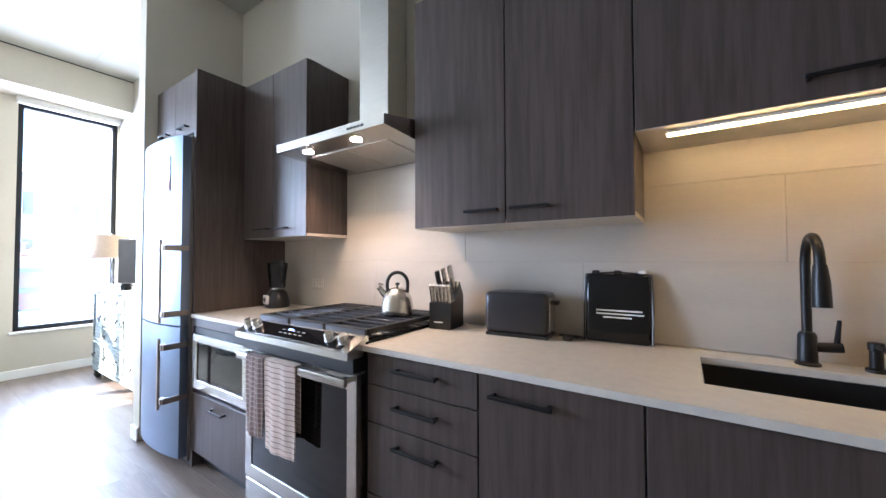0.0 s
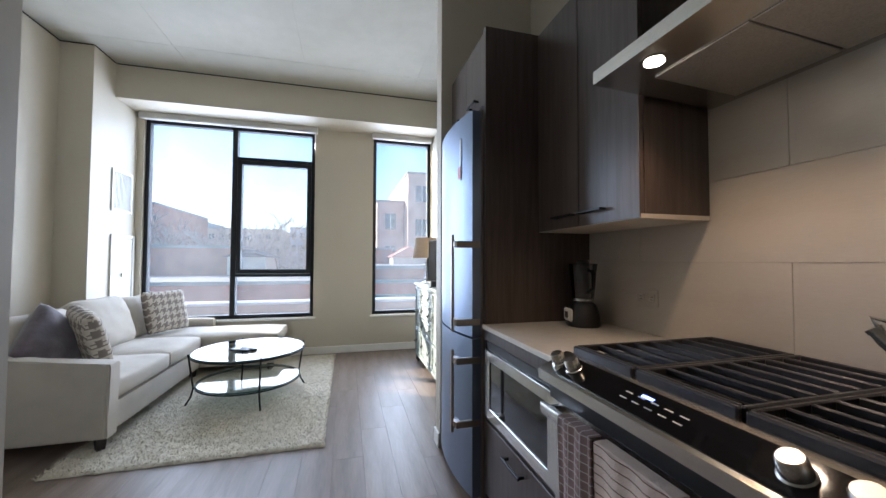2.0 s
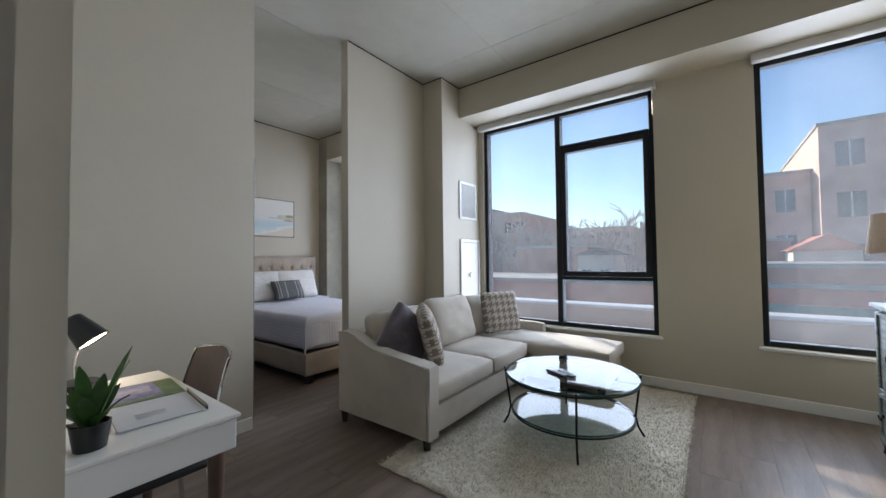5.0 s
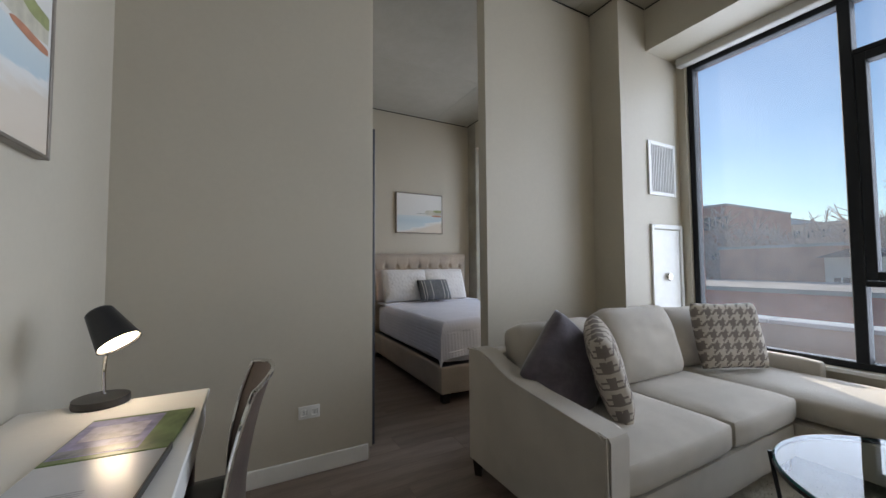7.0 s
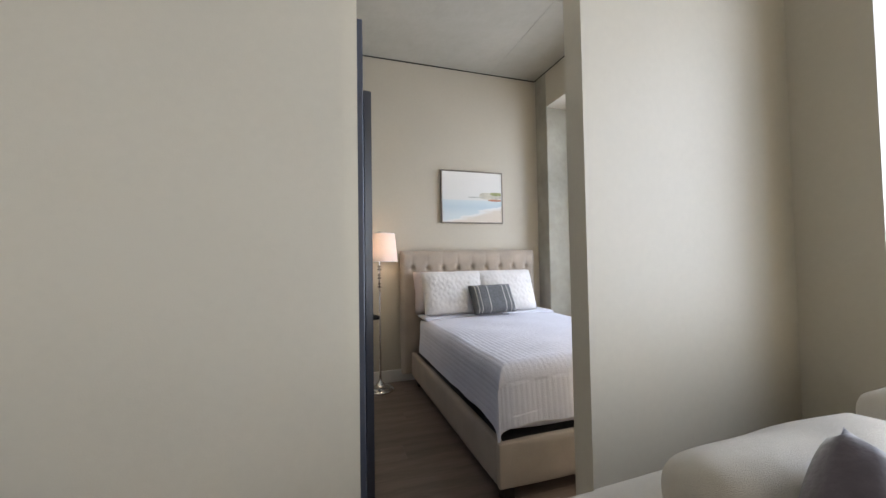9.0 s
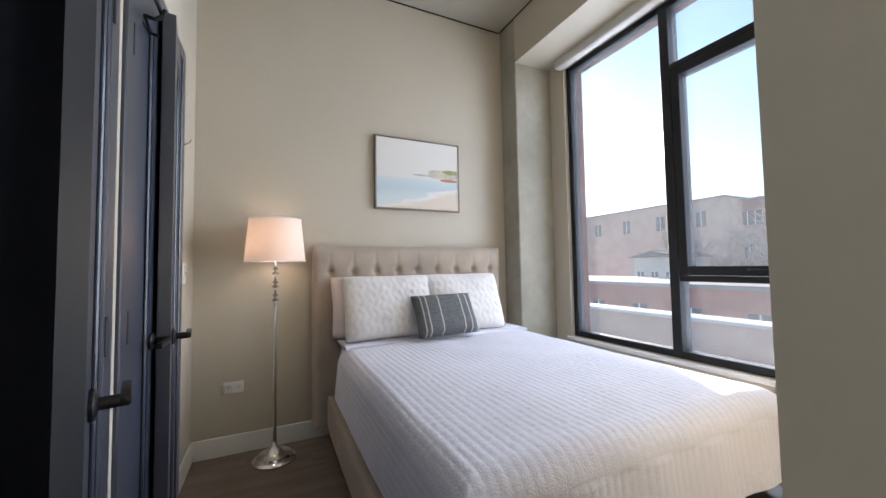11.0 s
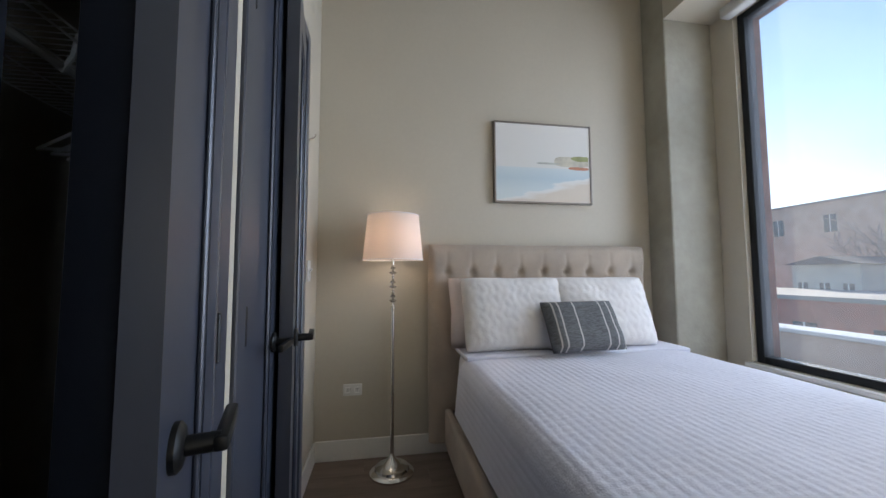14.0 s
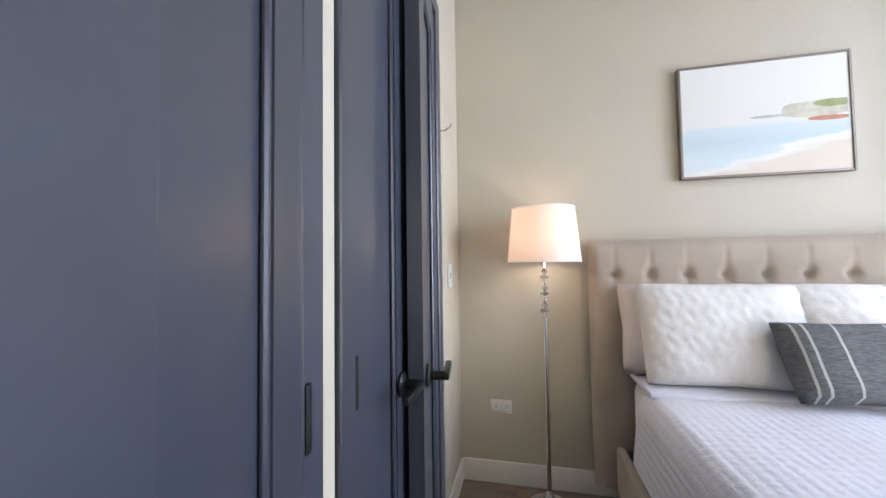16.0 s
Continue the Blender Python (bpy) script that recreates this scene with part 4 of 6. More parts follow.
part("jug", lathe([(0.045, 0.1155), (0.05, 0.13), (0.065, 0.29), (0.062, 0.29), (0.047, 0.135), (0, 0.132)], n=24), glass("jug_plastic", (0.85, 0.85, 0.86), 0.05), bl, "clear plastic jug")
part("lid", lathe([(0.067, 0.2902), (0.067, 0.30), (0.03, 0.304), (0.028, 0.318), (0, 0.319)], n=24), glass("lid_plastic", (0.6, 0.6, 0.62), 0.08), bl, "clear grey lid")
part("blade_collar", lathe([(0.044, 0.1155), (0.05, 0.122), (0.05, 0.133), (0.0, 0.134)], n=24), STEEL, bl, "steel blade collar")
part("jug_handle", tube([(0.062, 0, 0.27), (0.105, 0, 0.26), (0.11, 0, 0.19), (0.056, 0, 0.165)], 0.008, 8), glass("handle_plastic", (0.4, 0.4, 0.42), 0.05), bl)

# ---- living room ----
def weave(name, dark, light, f, twill=True):
    """Broken-check cloth: warp and weft in blocks of dark and light yarn, crossed in a twill."""
    m = material(name, light, 0.95, vary=0.06, scale=30, bump=0.4, bump_scale=400)
    nt = m.node_tree
    bsdf = nt.nodes["Principled BSDF"]
    src = bsdf.inputs["Base Color"].links[0].from_socket
    co = nt.nodes.new("ShaderNodeTexCoord")
    sep = nt.nodes.new("ShaderNodeSeparateXYZ")
    nt.links.new(co.outputs["Object"], sep.inputs[0])

    def op(kind, a, b):
        n = nt.nodes.new("ShaderNodeMath")
        n.operation = kind
        for i, v in enumerate((a, b)):
            if v is None:
                continue
            if isinstance(v, (int, float)):
                n.inputs[i].default_value = v
            else:
                nt.links.new(v, n.inputs[i])
        return n.outputs[0]
    ix = op('FLOOR', op('MULTIPLY', op('ADD', sep.outputs["X"], 10.0), f), None)
    iy = op('FLOOR', op('MULTIPLY', op('ADD', sep.outputs["Y"], 10.0), f), None)
    warp = op('LESS_THAN', op('MODULO', ix, 8.0), 3.5)
    weft = op('LESS_THAN', op('MODULO', iy, 8.0), 3.5)
    tw = op('LESS_THAN', op('MODULO', op('ADD', ix, iy), 4.0), 1.5)
    mask = op('ADD', op('MULTIPLY', warp, tw), op('MULTIPLY', weft, op('SUBTRACT', 1.0, tw)))
    mix = nt.nodes.new("ShaderNodeMix")
    mix.data_type = 'RGBA'
    nt.links.new(mask, mix.inputs[0])
    nt.links.new(src, mix.inputs[6])
    mix.inputs[7].default_value = (*dark, 1)
    nt.links.new(mix.outputs[2], bsdf.inputs["Base Color"])
    return m


HOUND = weave("houndstooth_cloth", (0.20, 0.17, 0.15), (0.50, 0.45, 0.38), 105)
PLUM = material("plum_velvet", (0.085, 0.068, 0.085), 0.8, vary=0.25, scale=9, bump=0.15, sheen=0.6)
DARKLEG = material("espresso_wood", (0.02, 0.014, 0.011), 0.4)

sf = thing("sectional_sofa", "oatmeal linen sectional sofa with a chaise end", "sofa")


def arm_mesh(x0, x1):
    """A sloping arm: high at the back, sweeping down to a lower front."""
    prof = [(-2.11, 0.10), (-2.11, 0.70), (-2.07, 0.712), (-2.0, 0.708), (-1.92, 0.69), (-1.84, 0.655), (-1.74, 0.622), (-1.6, 0.60), (-1.4, 0.583), (-1.26, 0.573), (-1.215, 0.565), (-1.205, 0.55), (-1.215, 0.10)]
    b = empty_bm()
    n = len(prof)
    va = [b.verts.new((x0, y, z)) for y, z in prof]
    vb = [b.verts.new((x1, y, z)) for y, z in prof]
    for i in range(n):
        b.faces.new((va[i], va[(i + 1) % n], vb[(i + 1) % n], vb[i]))
    fa_, fb_ = b.faces.new(va), b.faces.new(vb)
    bmesh.ops.bevel(b, geom=list({e for f in (fa_, fb_) for e in f.edges}), offset=0.014, segments=3, affect='EDGES')
    return b


part("arm", arm_mesh(-4.155, -4.03), SOFA, sf, "sloping linen arm")
part("piping", tube([(-4.034, -2.11, 0.70), (-4.034, -2.0, 0.709), (-4.034, -1.92, 0.691), (-4.034, -1.84, 0.656), (-4.034, -1.74, 0.623), (-4.034, -1.4, 0.584), (-4.034, -1.22, 0.566), (-4.034, -1.21, 0.12)], 0.005, 6), SOFA, sf)
part("base", pillow_box(-5.60, -4.157, -2.16, -1.24, 0.10, 0.29, 0.02, 0.006, 3), SOFA, sf)
part("back_frame", pillow_box(-6.06, -4.157, -2.17, -2.02, 0.291, 0.68, 0.03, 0.008, 5), SOFA, sf)
part("chaise_base", pillow_box(-6.26, -5.602, -2.0, -0.52, 0.10, 0.29, 0.02, 0.006, 4), SOFA, sf)
part("seat_cushion", pillow_box(-4.93, -4.16, -2.015, -1.225, 0.292, 0.44, 0.045, 0.016, 1), SOFA, sf)
part("seat_cushion", pillow_box(-5.625, -4.935, -2.015, -1.225, 0.292, 0.44, 0.045, 0.016, 2), SOFA, sf)
part("chaise_cushion", pillow_box(-6.26, -5.63, -2.015, -0.48, 0.292, 0.435, 0.05, 0.01, 6), SOFA, sf)
part("low_arm", pillow_box(-6.285, -6.19, -2.16, -1.30, 0.30, 0.53, 0.03, 0.006, 7), SOFA, sf)
for q in ((-4.09, -2.10), (-4.10, -1.28), (-5.6, -1.30), (-6.2, -0.58), (-5.7, -0.58), (-6.2, -2.05)):
    part("foot", lathe([(0.026, 0.0), (0.04, 0.10)], q[0], q[1], 4), DARKLEG, sf, "dark tapered wooden foot")


def cushion(name, w, h, d, at, mat, label, seed, group="", corner=0.05):
    ob = thing(name, label, "cushion", group, at)
    part("cover", puff(w, h, d, seed, 1.0, 24, corner), mat, ob, "", 0)
    return ob


cushion("back_cushion", 0.68, 0.46, 0.24, pose(-4.52, -1.90, 0.625, 108, 0, 2), SOFA, "loose oatmeal linen back cushion on the sofa", 1, "sofa back cushions", 0.24)
cushion("back_cushion", 0.68, 0.49, 0.21, pose(-5.22, -1.895, 0.65, 109, 0, -2), SOFA, "loose oatmeal linen back cushion on the sofa", 2, "sofa back cushions", 0.24)
cushion("back_cushion", 0.46, 0.44, 0.17, pose(-5.80, -1.90, 0.64, 108, 0, -12), SOFA, "loose oatmeal linen cushion in the sofa corner", 3, "sofa back cushions", 0.24)
cushion("throw_pillow", 0.44, 0.44, 0.15, pose(-4.40, -1.73, 0.635, 112, 42, 12), PLUM, "dark plum velvet throw pillow leaning on the sofa", 4)
cushion("throw_pillow", 0.45, 0.45, 0.14, pose(-4.54, -1.60, 0.65, 106, 8, 44), HOUND, "houndstooth throw pillow with pale back on the sofa", 5)
cushion("throw_pillow", 0.47, 0.45, 0.13, pose(-5.88, -1.67, 0.672, 104, 0, -26), HOUND, "square grey and cream houndstooth throw pillow", 6)

# coffee table
ct = thing("coffee_table", "round two-tier glass coffee table on thin metal legs", "coffee table", at=pose(-4.90, -0.60, 0.03))
TGLASS = glass("table_glass", (0.80, 0.90, 0.92), 0.0)
for name, z, r in (("glass_top", 0.392, 0.455), ("glass_shelf", 0.135, 0.415)):
    g = lathe([(r - 0.006, z), (r, z + 0.004), (r, z + 0.008), (r - 0.006, z + 0.012)], n=64)
    for fc in g.faces:
        fc.material_index = 0 if abs(fc.calc_center_median().z - z - 0.012) < 1e-4 else 2 if abs(fc.calc_center_median().z - z) < 1e-4 else 1
    part(name, g, (TGLASS, material(name + "_edge", (0.03, 0.10, 0.10), 0.15), CLEAR), ct, "clear round glass", 30)
for z, r in ((0.386, 0.452), (0.128, 0.412)):
    part("ring", tube([(r * math.cos(2 * math.pi * i / 56), r * math.sin(2 * math.pi * i / 56), z) for i in range(56)], 0.0065, 8, True), BLACKM, ct)
for i in range(4):
    a = radians(22 + 90 * i)
    c, s = math.cos(a), math.sin(a)
    part("leg", tube([(0.463 * c, 0.463 * s, 0.415), (0.458 * c, 0.458 * s, 0.38), (0.423 * c, 0.423 * s, 0.13), (0.44 * c, 0.44 * s, 0.06), (0.475 * c, 0.475 * s, 0.0)], 0.0075, 8), BLACKM, ct, "thin black metal leg")
for nm, x, y, r in (("remote_control", -4.80, -0.66, 62), ("remote_control", -4.83, -0.60, 50)):
    rc = thing(nm, "black plastic remote control on the glass table", "remote", "remotes", pose(x, y, 0.4345, 0, 0, r))
    part("shell", box(-0.085, 0.085, -0.022, 0.022, 0, 0.018, 0.006, 2), BLACKP, rc)
    for i in range(5):
        part("button", box(-0.06 + i * 0.025, -0.045 + i * 0.025, -0.008, 0.008, 0.0182, 0.0198), WHITE if i == 0 else TOAST, rc, "", None)

# shaggy rug
rugb = empty_bm()
RX, RY = (-6.2, -3.81), (-1.42, 0.10)
nx, ny = 130, 84
gv = []
for j in range(ny + 1):
    row = []
    for i in range(nx + 1):
        u, v = i / nx, j / ny
        edge = min(u * nx, (1 - u) * nx, v * ny, (1 - v) * ny)
        x = RX[0] + (RX[1] - RX[0]) * u + (0.012 * noise.noise(Vector((v * 30, u * 3, 1))) if edge < 1 else 0)
        y = RY[0] + (RY[1] - RY[0]) * v + (0.012 * noise.noise(Vector((u * 40, v * 3, 2))) if edge < 1 else 0) + 0.03 * (1 - u) * -0.5
        z = 0.003 if edge < 0.5 else 0.014 + 0.006 * noise.noise(Vector((x * 34, y * 34, 0))) + 0.006 * random.random()
        row.append(rugb.verts.new((x, y, max(0.002, z))))
    gv.append(row)
for j in range(ny):
    for i in range(nx):
        rugb.faces.new((gv[j][i], gv[j][i + 1], gv[j + 1][i + 1], gv[j + 1][i]))
RUG = material("cream_shag_wool", (0.58, 0.53, 0.42), 0.95, vary=0.06, scale=22, bump=0.6, bump_scale=130, second=(0.65, 0.60, 0.50), fine=90, sheen=0.3)
rug = thing("area_rug", "cream shaggy wool rug under the coffee table", "rug")
part("wool_base", rugb, RUG, rug, "", 0)
tv, tq = [], []
rnd = random.Random(5)
for k in range(30000):
    x, y = rnd.uniform(RX[0] - 0.004, RX[1] + 0.006), rnd.uniform(RY[0] - 0.006, RY[1])
    a, l, w = rnd.uniform(0, 6.283), rnd.uniform(0.012, 0.026), rnd.uniform(0.0025, 0.0045)
    dx, dy = math.cos(a), math.sin(a)
    n0 = len(tv)
    h = rnd.uniform(0.018, 0.032)
    tv += [(x - dy * w, y + dx * w, 0.012), (x + dy * w, y - dx * w, 0.012), (x + dx * l, y + dy * l, h), (x - dx * w, y - dy * w, 0.012)]
    tq += [(n0, n0 + 1, n0 + 2), (n0 + 1, n0 + 3, n0 + 2), (n0 + 3, n0, n0 + 2)]
tm = bpy.data.meshes.new("wool_nap")
tm.from_pydata(tv, [], tq)
tm.materials.append(RUG)
to_ = new("wool_nap", tm)
to_.parent = rug
tagged(to_, "loose curled wool tufts", kind="stuff")

# dresser
GREEN = material("worn_sage_paint", (0.15, 0.18, 0.17), 0.55, vary=0.2, scale=9, bump=0.15, bump_scale=60, stretch=(1, 3, 6), second=(0.25, 0.28, 0.26), fine=50)
dr = thing("dresser", "distressed sage-white dresser with dark ring pulls", "dresser")
DX0, DX1, DY = -5.74, -4.20, 1.068
part("carcass", box(DX0 + 0.02, DX1 - 0.02, DY + 0.012, YL - 0.02, 0.12, 0.915, 0.004), GREEN, dr)
part("top", box(DX0 - 0.02, DX1 + 0.02, DY - 0.025, YL - 0.012, 0.925, 0.95, 0.008, 2), GREEN, dr, "moulded dresser top")
part("cornice", box(DX0 + 0.0, DX1 - 0.0, DY - 0.01, YL - 0.015, 0.9152, 0.9248, 0.003), GREEN, dr)
part("plinth", box(DX0, DX1, DY - 0.008, YL - 0.015, 0.085, 0.12, 0.006), GREEN, dr)
for x in (DX0 + 0.05, DX1 - 0.05):
    for y in (DY + 0.03, YL - 0.06):
        part("foot", lathe([(0.018, 0.0), (0.036, 0.03), (0.03, 0.06), (0.038, 0.084)], x, y, 14), DARKLEG, dr, "dark turned foot")


def front(x0, x1, z0, z1, ring):
    f = part("door" if z1 - z0 > 0.35 else "drawer", box(x0 + 0.006, x1 - 0.006, DY - 0.002, DY + 0.0115, z0 + 0.006, z1 - 0.006, 0.002), GREEN, dr)
    b = empty_bm()
    t = 0.028
    for q in ((x0 + 0.008, x0 + 0.008 + t, z0 + 0.008, z1 - 0.008), (x1 - 0.008 - t, x1 - 0.008, z0 + 0.008, z1 - 0.008), (x0 + 0.008 + t, x1 - 0.008 - t, z0 + 0.008, z0 + 0.008 + t * 0.7), (x0 + 0.008 + t, x1 - 0.008 - t, z1 - 0.008 - t * 0.7, z1 - 0.008)):
        add_box(b, q[0], q[1], DY - 0.012, DY - 0.002, q[2], q[3], 0.003)
    part("moulding", b, GREEN, f)
    for px in ring:
        pz = (z0 + z1) / 2
        h = empty_bm()
        add_box(h, px - 0.012, px + 0.012, DY - 0.022, DY - 0.0121, pz + 0.0, pz + 0.022, 0.003)
        add_tube(h, [(px + 0.026 * math.cos(radians(a)), DY - 0.024 - 0.006 * abs(math.cos(radians(a))), pz + 0.008 - (0.026 if z1 - z0 < 0.35 else 0.05) * math.sin(radians(a))) for a in range(0, 181, 20)], 0.004, 6)
        part("ring_pull", h, BLACKM, f, "dark iron ring pull")


front(DX0 + 0.02, -5.40, 0.40, 0.905, (-5.45,))
front(DX0 + 0.02, -5.40, 0.13, 0.395, (-5.62,))
for z0, z1 in ((0.74, 0.905), (0.57, 0.735), (0.40, 0.565)):
    front(-5.395, -4.83, z0, z1, (-5.27, -4.95))
front(-5.395, -4.83, 0.13, 0.395, (-5.27, -4.95))
front(-4.825, DX1 - 0.02, 0.40, 0.905, (-4.78,))
front(-4.825, DX1 - 0.02, 0.13, 0.395, (-4.56,))

# table lamp and television on the dresser
SHADE = material("linen_lampshade", (0.55, 0.42, 0.31), 0.9, vary=0.06, scale=60, bump=0.2, bump_scale=300)
tl = thing("table_lamp", "table lamp with beige drum shade and crystal stem", "lamp", at=pose(-5.60, 1.17, 0.9505))
CRYSTAL = glass("crystal", (0.75, 0.75, 0.76), 0.02)
part("base", lathe([(0.06, 0), (0.06, 0.012), (0.03, 0.02), (0.012, 0.03)], n=20), CHROME, tl)
for i, r in enumerate((0.024, 0.03, 0.022, 0.028, 0.02)):
    part("crystal_ball", lathe([(0.008, 0.03 + i * 0.05), (r, 0.045 + i * 0.05), (r, 0.06 + i * 0.05), (0.008, 0.078 + i * 0.05)], n=12), CRYSTAL, tl)
part("stem", lathe([(0.005, 0.03), (0.005, 0.55)], n=10), CHROME, tl)
b = lathe([(0.165, 0.31), (0.135, 0.55), (0.132, 0.55), (0.162, 0.31)], n=40, caps=False)
part("shade", b, SHADE, tl, "beige linen drum shade")
part("finial", lathe([(0.005, 0.55), (0.01, 0.565), (0.0, 0.575)], n=10), CHROME, tl)
tv_ = thing("television", "flat black television on a low stand", "television", at=pose(-4.60, 1.205, 0.9505, 0, 0, 30) @ Matrix.Scale(0.9, 4))
part("screen", box(-0.365, 0.365, -0.005, -0.002, 0.085, 0.53), material("tv_screen", (0.008, 0.008, 0.009), 0.2, spec=0.25), tv_, "glossy black screen")
part("casing", box(-0.375, 0.375, -0.0018, 0.03, 0.075, 0.54, 0.005), BLACKP, tv_)
for s in (-0.24, 0.24):
    part("stand_foot", tube([(s - 0.03, -0.07, 0.006), (s, 0.01, 0.075), (s + 0.03, 0.07, 0.006)], 0.006, 8), BLACKM, tv_)

sp = thing("small_speaker", "small round black speaker beside the television", "speaker", at=pose(-5.0, 1.13, 0.9505))
part("body", lathe([(0.036, 0), (0.045, 0.012), (0.047, 0.05), (0.04, 0.085), (0.02, 0.094), (0, 0.095)], n=24), BLACKP, sp)
part("ring", tube([(0.048 * math.cos(i * 0.349), 0.048 * math.sin(i * 0.349), 0.03) for i in range(18)], 0.002, 6, True), TOAST, sp)

# ---- desk nook ----
dk = thing("desk", "white writing desk with a deep apron and dark legs", "desk")
part("top", box(-2.825, -2.36, -1.86, -1.035, 0.735, 0.75, 0.003), WHITE, dk)
part("apron", box(-2.815, -2.365, -1.85, -1.045, 0.635, 0.7345, 0.003), WHITE, dk)
for x in (-2.77, -2.40):
    for y in (-1.80, -1.09):
        part("leg", lathe([(0.014, 0.0), (0.026, 0.634)], x, y, 12), material("walnut_leg", (0.09, 0.05, 0.03), 0.45, vary=0.2) if (x < -2.5 and y < -1.5) else bpy.data.materials["walnut_leg"], dk, "tapered walnut leg")
dl = thing("desk_lamp", "lit black gooseneck desk lamp on the desk", "lamp", at=pose(-2.545, -1.845, 0.7505))
part("base", lathe([(0.068, 0), (0.07, 0.006), (0.068, 0.022), (0.0, 0.024)], n=32), BLACKP, dl)
part("neck", tube([(0, -0.02, 0.022), (0.004, -0.025, 0.08), (0.0, -0.02, 0.13), (-0.006, 0.0, 0.175)], 0.006, 10), CHROME, dl, "chrome gooseneck")
hm = Matrix.Translation((-0.012, 0.005, 0.235)) @ Vector((-0.50, 0.34, -0.76)).to_track_quat("-Z", "Y").to_matrix().to_4x4()
b = empty_bm()
add_lathe(b, [(0.058, -0.065), (0.036, 0.055), (0.028, 0.062), (0.0, 0.063), (0.0, 0.058), (0.033, 0.05), (0.055, -0.064)], n=28, turn=hm, caps=False)
part("head", b, BLACKP, dl, "black conical lamp head")
b = empty_bm()
add_lathe(b, [(0.052, -0.058), (0.04, -0.04), (0.0, -0.036)], n=20, turn=hm)
part("bulb", b, glow("desk_bulb", (1.0, 0.80, 0.58), 13.0), dl, "glowing warm bulb")
mz = thing("magazine", "open glossy magazine with a landscape photo", "magazine", at=pose(-2.67, -1.41, 0.7512, 0, 0, 175))
PAPER = material("glossy_paper", (0.62, 0.63, 0.66), 0.25, vary=0.02)
part("left_page", box(-0.115, 0.115, 0.0, 0.25, 0, 0.007, 0.002), material("photo_page", (0.09, 0.14, 0.035), 0.3, vary=0.25, scale=9, second=(0.16, 0.22, 0.08)), mz, "photo page of lawn and house")
part("right_page", box(-0.115, 0.115, -0.25, -0.001, 0, 0.006, 0.002), PAPER, mz)
part("photo_building", box(-0.11, 0.05, 0.02, 0.235, 0.0071, 0.0075), material("photo_house", (0.25, 0.24, 0.42), 0.3, vary=0.3, scale=30), mz, "", None)
part("photo_roof", box(-0.09, 0.03, 0.10, 0.19, 0.0076, 0.0079), material("photo_roof_print", (0.46, 0.43, 0.52), 0.3, vary=0.2, scale=40), mz, "", None)
part("photo_path", box(-0.105, 0.045, 0.025, 0.06, 0.0076, 0.0079), material("photo_path_print", (0.20, 0.21, 0.24), 0.3, vary=0.3, scale=30), mz, "", None)
part("raised_cover", box(0.116, 0.121, -0.248, 0.0, 0.0, 0.016, 0.001), BLACKP, mz, "dark cover edge")
for i in range(7):
    part("text_bar", box(-0.06, 0.02 if i < 6 else -0.02, -0.14 - i * 0.008, -0.137 - i * 0.008, 0.0061, 0.0064), material("print_grey", (0.3, 0.3, 0.33), 0.4) if i == 0 else bpy.data.materials["print_grey"], mz, "", None)
pl = thing("potted_plant", "small green leafy plant in a black pot", "plant", at=pose(-2.47, -1.13, 0.7505))
part("pot", lathe([(0.035, 0), (0.045, 0.07), (0.041, 0.07), (0.038, 0.055), (0, 0.055)], n=18), BLACKP, pl)
LEAF = material("plant_leaf", (0.05, 0.13, 0.025), 0.4, vary=0.25, scale=20)
for i in range(13):
    a, rise, ln = i * 2.4, 0.03 + 0.02 * (i % 5), 0.07 + 0.012 * (i % 3)
    b = empty_bm()
    c, s = math.cos(a), math.sin(a)
    rows = []
    for k in range(6):
        t = k / 5
        w = 0.019 * math.sin(math.pi * min(1, t * 0.92 + 0.06))
        r = 0.012 + ln * t
        z = 0.055 + rise * 2 * t - 0.05 * t * t + 0.06 * (i % 3) / 2 * t
        rows.append([b.verts.new((r * c - w * s, r * s + w * c, z + 0.004)), b.verts.new((r * c, r * s, z)), b.verts.new((r * c + w * s, r * s - w * c, z + 0.004))])
    for p, q in zip(rows, rows[1:]):
        b.faces.new((p[0], p[1], q[1], q[0]))
        b.faces.new((p[1], p[2], q[2], q[1]))
    bmesh.ops.solidify(b, geom=list(b.faces), thickness=0.0008)
    part("leaf", b, LEAF, pl, "", 60)
ch = thing("desk_chair", "taupe shell desk chair with a chrome edge", "chair", at=pose(-2.92, -1.62, 0, 0, 0, -90))
TAN = material("taupe_leatherette", (0.17, 0.135, 0.115), 0.32, vary=0.12, bump=0.06)
b = empty_bm()
nu, nv = 10, 12
gr_ = []
for j in range(nv + 1):
    row = []
    for i in range(nu + 1):
        u, v = i / nu * 2 - 1, j / nv
        wid = 0.20 * (1 - 0.12 * v * v)
        row.append(b.verts.new((u * wid, -0.02 + 0.05 * u * u - 0.07 * v * v + 0.0, 0.47 + 0.385 * v - 0.02 * u * u * v)))
    gr_.append(row)
for j in range(nv):
    for i in range(nu):
        b.faces.new((gr_[j][i], gr_[j][i + 1], gr_[j + 1][i + 1], gr_[j + 1][i]))
bmesh.ops.solidify(b, geom=list(b.faces), thickness=0.02)
part("backrest", b, TAN, ch, "curved taupe backrest", 50)
edge = [(-0.203 * (1 - 0.12 * (k / 8) ** 2), 0.035 - 0.07 * (k / 8) ** 2, 0.47 + 0.385 * k / 8 - 0.02 * k / 8) for k in range(9)]
top_e = [(0.178 * (i / 6 * 2 - 1), -0.09 + 0.05 * (i / 6 * 2 - 1) ** 2, 0.86 - 0.02 * (i / 6 * 2 - 1) ** 2) for i in range(7)]
